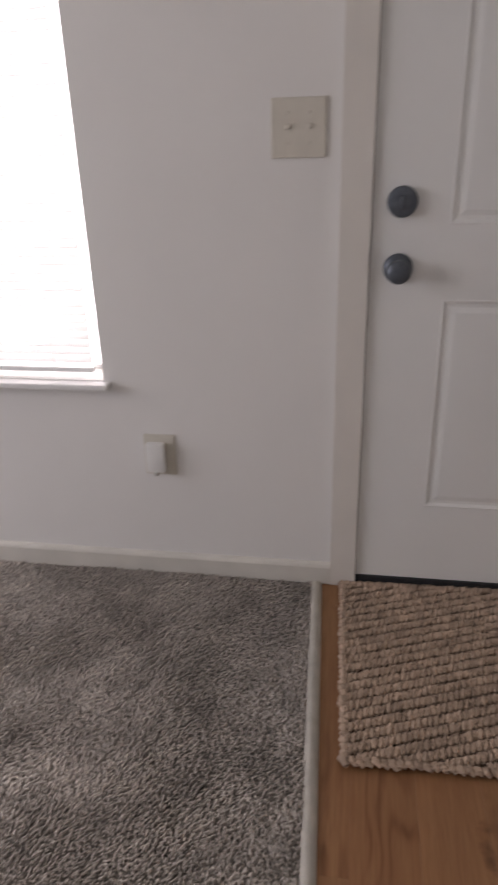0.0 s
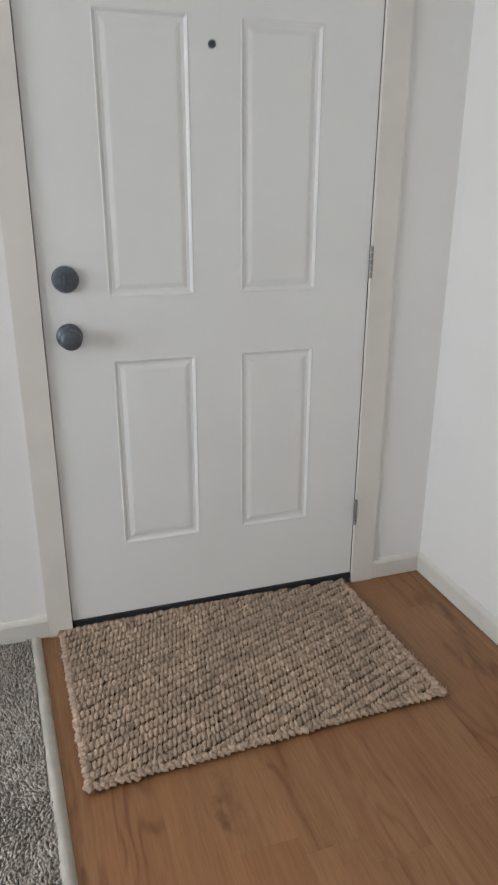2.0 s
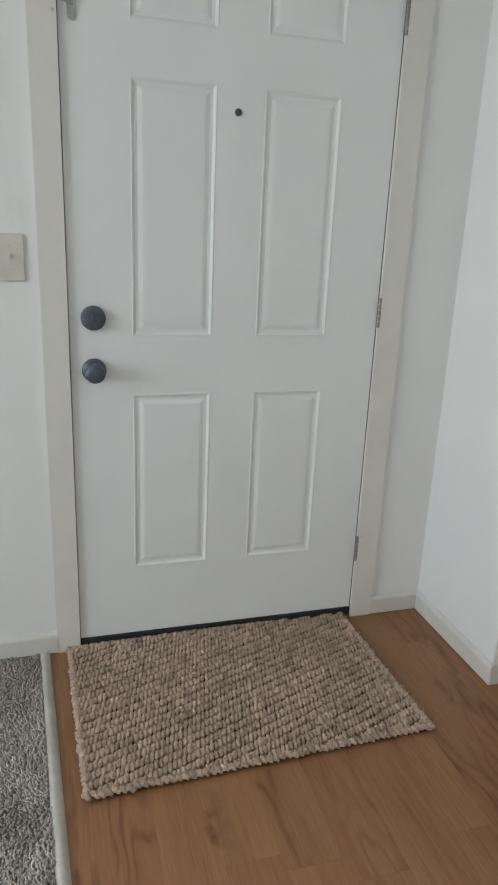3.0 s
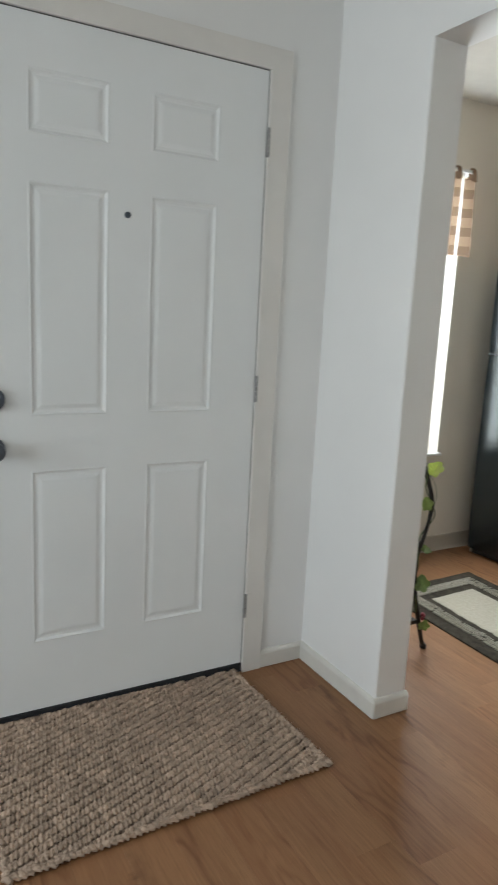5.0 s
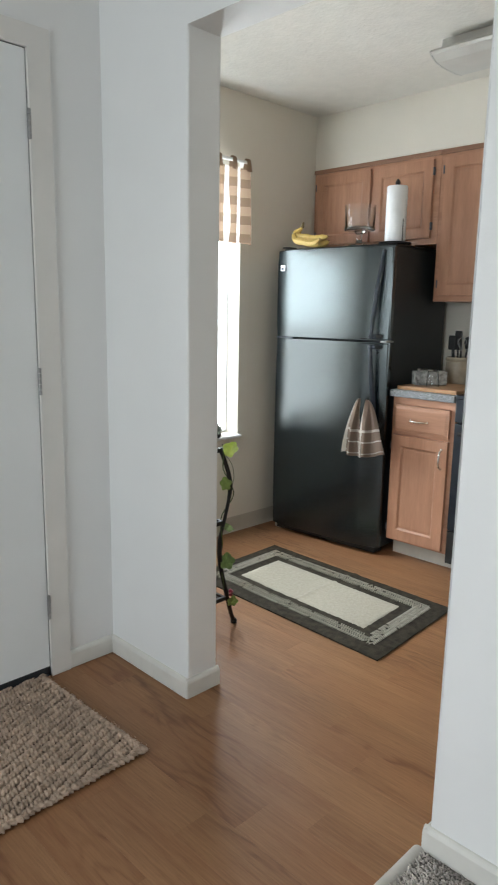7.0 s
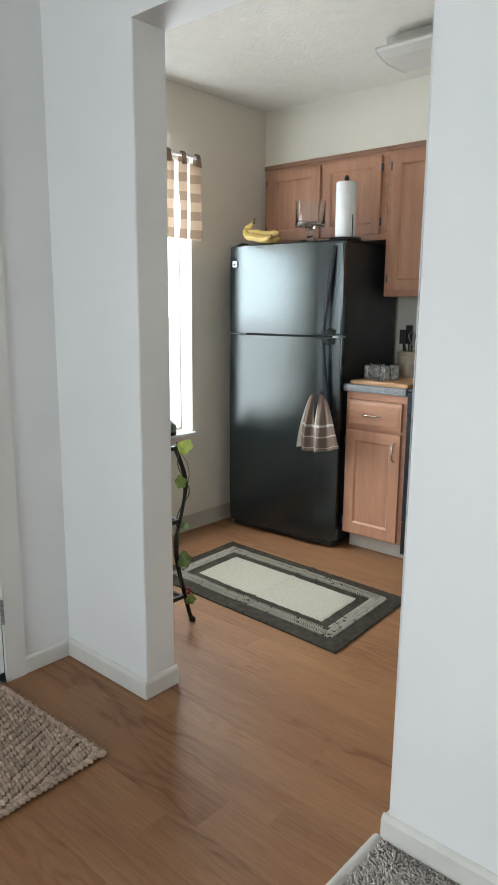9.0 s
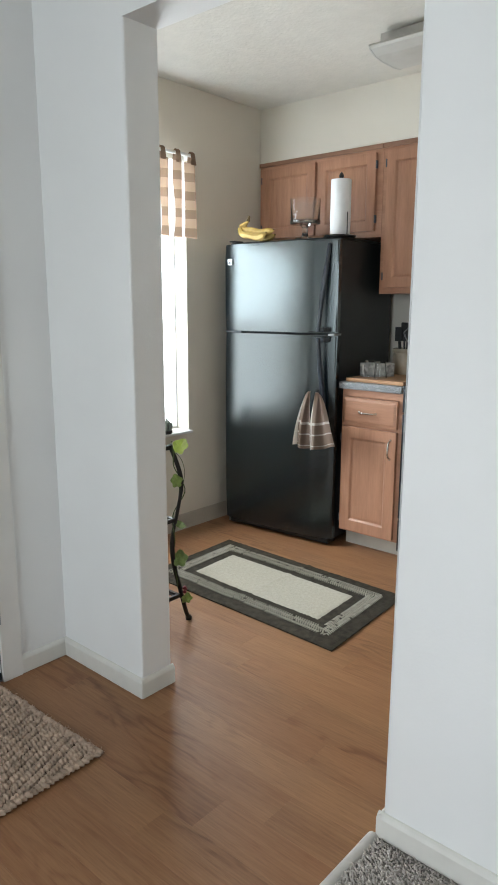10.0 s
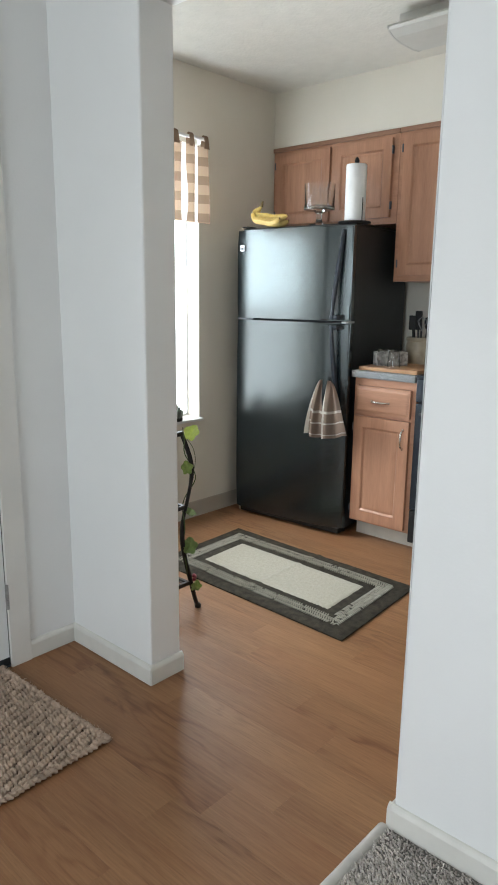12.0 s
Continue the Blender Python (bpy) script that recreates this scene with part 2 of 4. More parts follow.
JUTE = material("jute_braid", (0.62, 0.455, 0.345), 0.9, vary=0.10, scale=14, grain=1.0, grain_scale=420, island=0.13)
# darker than the braid: shade between the knots is put in this colour
JUTE_SHADED = material("jute_shaded_backing", (0.21, 0.145, 0.10), 0.95, vary=0.2, scale=60)
FLOOR = plank_wood()
SUBFLOOR = material("plank_joint", (0.07, 0.035, 0.02), 0.8, vary=0.1)
OAK = wood("cabinet_oak", (0.54, 0.290, 0.182), (0.33, 0.155, 0.088), 2, 0.36, 12.0, 0.06)
OAK_ACROSS = wood("cabinet_oak_crosswise", (0.54, 0.290, 0.182), (0.33, 0.155, 0.088), 0, 0.36, 12.0, 0.06)
# the cabinets' oak again, darkened for the shade along the top strip
OAK_SHADED = wood("cabinet_oak_shaded", (0.34, 0.185, 0.115), (0.20, 0.095, 0.055), 0, 0.4, 12.0, 0.06)
BOARD = wood("board_maple", (0.50, 0.28, 0.14), (0.33, 0.17, 0.08), 0, 0.42, 12.0, 0.05)
KICK = material("toe_kick_vinyl", (0.58, 0.55, 0.48), 0.5, vary=0.05, scale=12)
BLACK = material("black_textured_steel", (0.004, 0.007, 0.009), 0.11, vary=0.10, scale=16, grain=0.24, grain_scale=150, coat=0.15, rough_vary=0.02)
BLACK.node_tree.nodes["Principled BSDF"].inputs["Specular Tint"].default_value = (0.91, 1.0, 0.99, 1)
BLACK.node_tree.nodes["Principled BSDF"].inputs["Specular IOR Level"].default_value = 0.92
BLACK.node_tree.nodes["Principled BSDF"].inputs["Coat Roughness"].default_value = 0.10
BLACK_SIDE = material("black_side_steel", (0.020, 0.024, 0.026), 0.5, vary=0.10, scale=9, grain=0.4, grain_scale=150)
BLACK_SIDE.node_tree.nodes["Principled BSDF"].inputs["Specular IOR Level"].default_value = 0.5
BLACK_GLOSS = material("black_gloss_plastic", (0.020, 0.025, 0.034), 0.26, vary=0.1, scale=20)
BLACK_MATT = material("black_wire", (0.012, 0.012, 0.012), 0.5, vary=0.1, scale=40)
IRON = material("wrought_iron", (0.022, 0.019, 0.017), 0.5, 0.4, vary=0.25, scale=40, grain=0.2, grain_scale=120)
LAMINATE = material("speckled_laminate", (0.30, 0.31, 0.32), 0.35, vary=0.55, scale=210)
GLASS = glass("clear_glass")
PANE = glass("window_glass", (0.99, 0.99, 0.99), 0.0)
SMOKE = glass("smoked_glass", (0.62, 0.64, 0.64), 0.05)
PAPER = material("paper_towel", (0.82, 0.82, 0.82), 0.9, vary=0.02, scale=30, grain=0.15, grain_scale=140)
CARD = material("cardboard_core", (0.35, 0.26, 0.17), 0.9, vary=0.1)
BANANA = material("banana_skin", (0.64, 0.46, 0.16), 0.5, vary=0.10, scale=25, tint=(0.50, 0.33, 0.07))
STEM = material("banana_stem", (0.16, 0.11, 0.035), 0.7, vary=0.2, scale=60)
STONEWARE = material("stoneware_glaze", (0.42, 0.35, 0.26), 0.4, vary=0.12, scale=18)
MARBLE = material("mottled_ceramic", (0.46, 0.45, 0.44), 0.35, vary=0.35, scale=45)
NAPKIN = material("napkin_paper", (0.75, 0.74, 0.71), 0.9, vary=0.04, scale=20)
RUG_DARK = material("rug_charcoal", (0.064, 0.054, 0.040), 0.95, vary=0.2, scale=40, grain=0.8, grain_scale=500)
RUG_DARK.node_tree.nodes["Principled BSDF"].inputs["Specular IOR Level"].default_value = 0.15
RUG_CREAM = material("rug_cream", (0.46, 0.42, 0.335), 0.95, vary=0.05, scale=70, grain=1.0, grain_scale=130)
RUG_STITCH = material("rug_cream_yarn", (0.40, 0.37, 0.30), 0.95, vary=0.1, scale=60, island=0.12)
LEAF = material("leaf_green", (0.25, 0.32, 0.10), 0.5, vary=0.2, scale=40, island=0.2)
LEAF_DULL = material("leaf_dull_green", (0.25, 0.34, 0.12), 0.55, vary=0.2, scale=40)
LEAF_PALE = material("leaf_lime", (0.52, 0.60, 0.16), 0.5, vary=0.12, scale=40)
VINE = material("vine_stem", (0.07, 0.11, 0.03), 0.7, vary=0.2, scale=40)
BERRY = material("red_bud", (0.25, 0.02, 0.04), 0.5, vary=0.2, scale=60)
DIFFUSER = material("acrylic_diffuser", (0.56, 0.55, 0.51), 0.35, vary=0.02, scale=10)
LAMP_BODY = material("lamp_enamel", (0.60, 0.59, 0.56), 0.45, vary=0.02, scale=10)
SUCCULENT = material("grey_succulent", (0.20, 0.23, 0.19), 0.6, vary=0.2, scale=60)
SLAT = cloth("blind_vinyl", ((0.82, 0.82, 0.81), (0.82, 0.82, 0.81), (0.82, 0.82, 0.81)), [(1.0, 0.0, 0.5)], [(1.0, 0.0, 0.5)], 0.5)
# gingham's weft-only bands are near white: backlight washing them out is in the colour
GINGHAM = cloth("gingham", ((0.88, 0.86, 0.83), (0.82, 0.78, 0.73), (0.38, 0.265, 0.185), (0.23, 0.155, 0.105)), [(0.094, 0.0, 0.5)], [(0.094, 0.02, 0.5)], 0.28)
TOWEL = cloth("striped_towel", ((0.34, 0.255, 0.205), (0.72, 0.67, 0.60), (0.78, 0.73, 0.66)), [(1.0, 0.0, 0.13)], [(1.0, 0.43, 0.475), (1.0, 0.245, 0.27), (1.0, 0.05, 0.065)], 0.12)

# ---- builders ----


def thing(name, place=(0, 0, 0), turn=0.0, label="", category="", group="", kind=""):
    ob = new(name)
    ob.empty_display_size = 0.05
    ob.matrix_world = pose(*place, 0, 0, turn)
    return tagged(ob, label, category, group, kind)


def part(name, bm, mat, parent=None, label="", smooth=False):
    """One mesh object from a bmesh, under its thing or part."""
    me = bpy.data.meshes.new(name)
    bmesh.ops.recalc_face_normals(bm, faces=bm.faces)
    bm.to_mesh(me)
    bm.free()
    me.materials.append(mat)
    if smooth:
        me.shade_smooth()
        me.set_sharp_from_angle(angle=radians(40))
    ob = new(name, me)
    ob.parent = parent
    return tagged(ob, label)


def structure(name, bm, mat, label, category):
    return tagged(part(name, bm, mat), label, category, "", "structure")


def box(x0, x1, y0, y1, z0, z1, bevel=0.0, bm=None):
    bm = bm or bmesh.new()
    made = bmesh.ops.create_cube(bm, size=1)["verts"]
    for v in made:
        v.co = Vector(((x0 + x1) / 2 + v.co.x * (x1 - x0), (y0 + y1) / 2 + v.co.y * (y1 - y0), (z0 + z1) / 2 + v.co.z * (z1 - z0)))
    if bevel:
        edges = {e for v in made for e in v.link_edges}
        bmesh.ops.bevel(bm, geom=list(edges), offset=bevel, segments=2, affect="EDGES", profile=0.6)
    return bm


def lathe(profile, seg=28, at=(0, 0, 0), bm=None):
    """A turned form from (radius, height) pairs."""
    bm = bm or bmesh.new()
    rings = []
    for r, z in profile:
        if r < 1e-5:
            rings.append([bm.verts.new((at[0], at[1], at[2] + z))])
        else:
            rings.append([bm.verts.new((at[0] + r * math.cos(a), at[1] + r * math.sin(a), at[2] + z)) for a in (2 * math.pi * i / seg for i in range(seg))])
    for a, b in zip(rings, rings[1:]):
        for i in range(seg):
            j = (i + 1) % seg
            quad = [a[i % len(a)], a[j % len(a)], b[j % len(b)], b[i % len(b)]]
            quad = list(dict.fromkeys(quad))
            if len(quad) > 2:
                bm.faces.new(quad)
    return bm


def tube(points, radius, seg=10, bm=None, flat=1.0):
    """A rod along points; radius may be a list. flat squeezes it across."""
    bm = bm or bmesh.new()
    pts = [Vector(p) for p in points]
    radii = radius if isinstance(radius, (list, tuple)) else [radius] * len(pts)
    rings = []
    up = Vector((0.123, 0.2, 0.97))
    for i, (p, r) in enumerate(zip(pts, radii)):
        d = (pts[min(i + 1, len(pts) - 1)] - pts[max(i - 1, 0)]).normalized()
        s = d.cross(up)
        s = s.normalized() if s.length > 1e-3 else d.cross(Vector((1, 0, 0))).normalized()
        t = d.cross(s)
        rings.append([bm.verts.new(p + s * r * math.cos(a) + t * r * flat * math.sin(a)) for a in (2 * math.pi * k / seg for k in range(seg))])
    for a, b in zip(rings, rings[1:]):
        for k in range(seg):
            bm.faces.new((a[k], a[(k + 1) % seg], b[(k + 1) % seg], b[k]))
    bm.faces.new(rings[0])
    bm.faces.new(rings[-1])
    return bm


def smooth_line(points, steps=8):
    """Catmull-Rom points through a few given ones."""
    p = [Vector(q) for q in points]
    p = [2 * p[0] - p[1]] + p + [2 * p[-1] - p[-2]]
    out = []
    for i in range(1, len(p) - 2):
        for k in range(steps):
            t = k / steps
            a, b, c, d = p[i - 1:i + 3]
            out.append(0.5 * (2 * b + (c - a) * t + (2 * a - 5 * b + 4 * c - d) * t * t + (3 * b - a - 3 * c + d) * t ** 3))
    return out + [p[-2]]


def grid_slab(us, vs, d0, d1, axis, gone=()):
    """A wall between d0 and d1 across the axis, cut into cells by us and vs; the cells in gone are openings that go through."""
    bm = bmesh.new()
    known = {}

    def vert(u, v, d):
        co = {"x": (d, u, v), "y": (u, d, v), "z": (u, v, d)}[axis]
        if co not in known:
            known[co] = bm.verts.new(co)
        return known[co]

    here = {(i, j) for i in range(len(us) - 1) for j in range(len(vs) - 1)} - set(gone)
    for i, j in here:
        u0, u1, v0, v1 = us[i], us[i + 1], vs[j], vs[j + 1]
        for d in (d0, d1):
            bm.faces.new([vert(u0, v0, d), vert(u1, v0, d), vert(u1, v1, d), vert(u0, v1, d)])
        for di, dj, (a, b) in ((-1, 0, ((u0, v0), (u0, v1))), (1, 0, ((u1, v0), (u1, v1))), (0, -1, ((u0, v0), (u1, v0))), (0, 1, ((u0, v1), (u1, v1)))):
            if (i + di, j + dj) not in here:
                bm.faces.new([vert(*a, d0), vert(*b, d0), vert(*b, d1), vert(*a, d1)])
    return bm


def panelled(x0, x1, z0, z1, thick, panels, profile):
    """A door leaf that faces -y, its face at y = 0, with panels (x0, x1, z0, z1) cut by a profile of (inset, depth) rings."""
    bm = bmesh.new()
    xs = sorted({x0, x1, *(p[0] for p in panels), *(p[1] for p in panels)})
    zs = sorted({z0, z1, *(p[2] for p in panels), *(p[3] for p in panels)})
    for a, b in zip(xs, xs[1:]):
        for c, d in zip(zs, zs[1:]):
            if not any(p[0] <= a and b <= p[1] and p[2] <= c and d <= p[3] for p in panels):
                bm.faces.new([bm.verts.new(q) for q in ((a, 0, c), (b, 0, c), (b, 0, d), (a, 0, d))])
    for a, b, c, d in panels:
        ring = None
        for inset, depth in profile:
            now = [bm.verts.new(q) for q in ((a + inset, depth, c + inset), (b - inset, depth, c + inset), (b - inset, depth, d - inset), (a + inset, depth, d - inset))]
            if ring:
                for k in range(4):
                    bm.faces.new([ring[k], ring[(k + 1) % 4], now[(k + 1) % 4], now[k]])
            ring = now
        bm.faces.new(ring)
    bmesh.ops.remove_doubles(bm, verts=bm.verts, dist=1e-5)
    c = [(x0, z0), (x1, z0), (x1, z1), (x0, z1)]
    back = [bm.verts.new((x, thick, z)) for x, z in c]
    front = [bm.verts.new((x, 0, z)) for x, z in c]
    bm.faces.new(back)
    for k in range(4):
        bm.faces.new([front[k], front[(k + 1) % 4], back[(k + 1) % 4], back[k]])
    return bm


def moulding(start, end, out, profile):
    """A skirting from start to end along a floor; profile of (distance from the wall, height); out: the way it faces."""
    bm = bmesh.new()
    rows = [[bm.verts.new((p[0] + out[0] * d, p[1] + out[1] * d, p[2] + h)) for d, h in profile] for p in (start, end)]
    for k in range(len(profile) - 1):
        bm.faces.new([rows[0][k], rows[0][k + 1], rows[1][k + 1], rows[1][k]])
    for r in rows:
        bm.faces.new(r)
    return bm


def leaf(size, lobes=5, fold=0.25, curl=0.3):
    """A lobed leaf in its own plane, its stalk at the origin, bent along the midrib."""
    bm = bmesh.new()
    n = 30
    mid = bm.verts.new((0, size * 0.35, 0))
    rim = []
    for i in range(n):
        a = -math.pi / 2 + 2 * math.pi * (i + 0.5) / n
        r = 0.84 * size * (0.36 + 0.16 * abs(math.cos(lobes * (a - math.pi / 2) / 2)) + 0.10 * max(0, math.sin(a)))
        x, y = r * math.cos(a), size * 0.40 + r * math.sin(a)
        rim.append(bm.verts.new((x, y, abs(x) * fold - curl * (y / size) ** 2 * size * 0.5 + random.uniform(-0.03, 0.03) * size)))
    for i in range(n):
        bm.faces.new((mid, rim[i], rim[(i + 1) % n]))
    bmesh.ops.solidify(bm, geom=bm.faces[:], thickness=0.0008)
    return bm


def sheet(grid_points, uvs, thick):
    """A cloth from rows of points, with its own flat coordinates."""
    bm = bmesh.new()
    uv = bm.loops.layers.uv.new("UVMap")
    rows = [[bm.verts.new(p) for p in r] for r in grid_points]
    where = {v: q for r, s in zip(rows, uvs) for v, q in zip(r, s)}
    for a, b in zip(rows, rows[1:]):
        for k in range(len(a) - 1):
            f = bm.faces.new((a[k], a[k + 1], b[k + 1], b[k]))
            for loop in f.loops:
                loop[uv].uv = where[loop.vert]
    if thick:
        bmesh.ops.solidify(bm, geom=bm.faces[:], thickness=thick)
    return bm


# ---- the rooms ----
HIGH = 2.44
wall = structure("wall_front", grid_slab([-3.6, -1.62, -0.68, -0.012, 0.926, 1.182], [-0.02, 0.596, 2.05, 2.072, HIGH], 0.0, 0.14, "y",
                 [(1, 1), (3, 0), (3, 1), (3, 2)]), WALL, "smooth off-white painted wall round the entry door", "wall")
structure("wall_left", grid_slab([-4.6, -2.7, -0.6, 0.14], [-0.02, 0.8, 2.28, HIGH], -3.74, -3.6, "x", [(1, 1)]), WALL, "plain off-white painted wall of the living room", "wall")
structure("wall_back", grid_slab([-3.74, 1.182], [-0.02, HIGH], -4.74, -4.6, "y"), WALL, "plain off-white painted wall of the living room", "wall")
# the wall between living room and kitchen, with the wide opening under its header
opening = grid_slab([-4.74, -1.370, -0.447, 0.885], [-0.02, 2.088, HIGH], 1.182, 1.312, "x", [(1, 0)])
corners = [e for e in opening.edges if all(abs(v.co.y + 0.447) < 1e-4 or abs(v.co.y + 1.370) < 1e-4 for v in e.verts)
           and abs(e.verts[0].co.z - e.verts[1].co.z) > 1 and min(v.co.z for v in e.verts) < 0]
bmesh.ops.bevel(opening, geom=corners, offset=0.007, segments=3, affect="EDGES", profile=0.5)
structure("wall_kitchen_opening", opening, WALL, "white painted wall with a wide cased opening to the kitchen", "wall")
structure("wall_kitchen_window", grid_slab([1.312, 1.62, 2.545, 3.63], [-0.02, 0.59, 2.06, HIGH], 0.745, 0.885, "y", [(1, 1)]), KITCHEN_WALL,
          "beige painted kitchen wall with a tall window", "wall")
structure("wall_kitchen_back", grid_slab([-2.74, 0.745], [-0.02, HIGH], 3.49, 3.63, "x"), KITCHEN_WALL, "beige painted kitchen wall behind the cabinets", "wall")
structure("wall_kitchen_end", grid_slab([1.312, 3.49], [-0.02, HIGH], -2.74, -2.6, "y"), KITCHEN_WALL, "plain beige painted kitchen wall", "wall")
structure("soffit", box(3.172, 3.49, -2.6, 0.745, 2.136, HIGH), KITCHEN_WALL, "beige painted soffit above the wall cabinets", "soffit")
structure("ceiling", box(-3.74, 3.63, -4.74, 0.885, HIGH, HIGH + 0.1), CEILING, "off-white ceiling with a fine knockdown texture", "ceiling")
floor = structure("floor", box(-0.13, 3.49, -2.6, 0.745, -0.06, -0.0035), SUBFLOOR, "honey-brown wood-look plank floor", "floor")

# skirting boards
BOARD_PROFILE = [(0, 0.003), (0.013, 0.003), (0.013, 0.056), (0.0115, 0.060), (0.009, 0.065), (0.005, 0.069), (0, 0.070)]
for a, b, out in [((-3.6, 0, 0), (-0.07, 0, 0), (0, -1)), ((0.992, 0, 0), (1.182, 0, 0), (0, -1)), ((1.182, 0, 0), (1.182, -0.4572, 0), (-1, 0)),
                  ((1.1722, -0.447, 0), (1.317, -0.447, 0), (0, -1)), ((1.182, -1.358, 0), (1.182, -4.6, 0), (-1, 0)), ((1.170, -1.370, 0), (1.312, -1.370, 0), (0, 1))]:
    structure("baseboard", moulding(a, b, out, BOARD_PROFILE), TRIM, "cream-white painted wooden baseboard with a rounded top", "baseboard")
COVE_PROFILE = [(0, 0), (0.012, 0), (0.007, 0.012), (0.005, 0.085), (0.003, 0.092), (0, 0.092)]
for a, b, out in [((1.312, 0.745, 0), (3.49, 0.745, 0), (0, -1)), ((1.312, -0.415, 0), (1.312, 0.745, 0), (1, 0))]:
    structure("baseboard", moulding(a, b, out, COVE_PROFILE), COVE, "beige vinyl cove base along the kitchen wall", "baseboard")


# ---- entry door ----
def entry_door():
    door = thing("door_1", (0, 0, 0), 0, "closed white six-panel steel entry door in a cream frame", "door", kind="structure")
    cols, rows = [(0.169, 0.398), (0.528, 0.749)], [(0.266, 0.818), (0.984, 1.639), (1.764, 1.930)]
    rings = [(0, 0), (0.003, -0.0011), (0.0065, 0.0006), (0.011, 0.0036), (0.019, 0.0040), (0.031, 0.0012), (0.036, 0.0009)]
    leaf_ob = part("door_leaf", panelled(0.0, 0.914, 0.034, 2.062, 0.044, [(*c, *r) for c in cols for r in rows], rings), DOOR, door, "white enamelled door with six raised panels")
    part("door_sweep", box(0.0, 0.914, -0.006, 0.03, 0.010, 0.036, 0.003), RUBBER, door, "black rubber sweep under the door")
    part("threshold", box(-0.01, 0.926, 0.0, 0.14, -0.01, 0.010, 0.003), BRONZE, door)
    # the frame, with a dark slit round the leaf
    casing = grid_slab([-0.072, -0.0025, 0.9168, 0.992], [0.0, 2.0648, 2.130], -0.012, -0.0005, "y", [(1, 0)])
    rim = [e for e in casing.edges if all(v.co.y < -0.011 for v in e.verts) and len(e.link_faces) == 2 and abs(e.calc_face_angle(0)) > 1]
    bmesh.ops.bevel(casing, geom=rim, offset=0.003, segments=2, affect="EDGES")
    part("casing", casing, FRAME, door, "cream painted metal frame")
    # the lock's strike plate
    part("strike_plate", box(-0.0165, -0.0035, -0.0132, -0.0118, 0.868, 0.925, 0.0005), FRAME, door)
    # strips that fill the slit; its shade is put in their colour
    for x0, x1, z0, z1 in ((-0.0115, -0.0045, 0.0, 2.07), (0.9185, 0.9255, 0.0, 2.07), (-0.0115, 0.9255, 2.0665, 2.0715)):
        part("gap_shade_strip", box(x0, x1, 0.004, 0.13, z0, z1), GAP_SHADE, door)
    # unseen panel added at the doorway's outer face, in the gap's shade colour
    part("gap_backing", box(-0.01, 0.925, 0.10, 0.135, 0.012, 2.066), GAP_SHADE, door)
    for z in (0.264, 1.056, 1.848):
        h = part("hinge", box(0.9215, 0.936, -0.0135, -0.0118, z - 0.045, z + 0.045, 0.0006), FRAME, door, "steel butt hinge, its leaf painted over")
        for k in range(5):
            part("knuckle", lathe([(0, 0), (0.0055, 0.0005), (0.0055, 0.0165), (0, 0.017)], 12, (0.9160, -0.010, z - 0.045 + k * 0.0182)), HINGE, h, "bare worn steel knuckle", smooth=True)
    peep = part("peephole", lathe([(0, 0), (0.0095, 0), (0.0095, 0.003), (0.006, 0.0045), (0.005, 0.002), (0, 0.0015)], 20), BRONZE, door, "small dark door viewer", smooth=True)
    peep.matrix_basis = pose(0.455, 0.0, 1.577, 90, 0, 0)
    # deadbolt rose and round knob
    bolt = part("deadbolt", lathe([(0, 0), (0.0335, 0), (0.0335, 0.010), (0.031, 0.016), (0.026, 0.0185), (0, 0.019)], 36), BRONZE, door, "dark bronze deadbolt", smooth=True)
    bolt.matrix_basis = pose(0.064, -0.0005, 1.0345, 90, 0, 0)
    turn = part("thumb_turn", box(-0.0055, 0.0055, -0.015, 0.015, 0.018, 0.024, 0.003), BRONZE, bolt)
    knob = part("door_knob", lathe([(0, 0), (0.0335, 0), (0.0335, 0.005), (0.030, 0.010), (0.016, 0.014), (0.013, 0.024), (0.018, 0.032), (0.0255, 0.040), (0.0275, 0.049), (0.0255, 0.057), (0.017, 0.063), (0, 0.065)], 36),
                BRONZE, door, "dark bronze round knob", smooth=True)
    knob.matrix_basis = pose(0.063, -0.0005, 0.8895, 90, 0, 0)
    # swing-bar guard near the top of the lock side
    bm = bmesh.new()
    rim = [(0.0115 * math.cos(a), (0.024 if math.sin(a) > 0 else -0.024) + 0.0115 * math.sin(a)) for a in (math.pi * (k + 0.5) / 12 for k in range(24))]
    near, far = [[bm.verts.new((0.033 + x, y, 1.780 + z)) for x, z in rim] for y in (-0.0035, -0.0005)]
    bm.faces.new(near)
    bm.faces.new(far)
    for k in range(24):
        bm.faces.new((near[k], near[(k + 1) % 24], far[(k + 1) % 24], far[k]))
    plate = part("guard_plate", bm, STEEL, door, "round-ended steel plate of a swing-bar door guard")
    part("guard_arm", tube([(0.036, -0.008, 1.780), (0.014, -0.018, 1.783), (-0.012, -0.026, 1.785)], 0.0036, 8, flat=1.5), STEEL, plate)
    part("guard_stud", lathe([(0, 0), (0.006, 0.001), (0.006, 0.008), (0, 0.010)], 14, (-0.014, -0.028, 1.780)), STEEL, plate, smooth=True)
    for x, z in ((0.033, 1.757), (0.033, 1.803), (-0.012, 1.760), (-0.012, 1.808)):
        screw = part("screw", lathe([(0, 0), (0.0032, 0), (0.002, 0.0012), (0, 0.0014)], 10), STEEL, plate)
        screw.matrix_basis = pose(x, -0.0035 if x > 0 else -0.012, z, 90, 0, 0)
    return door


entry_door()


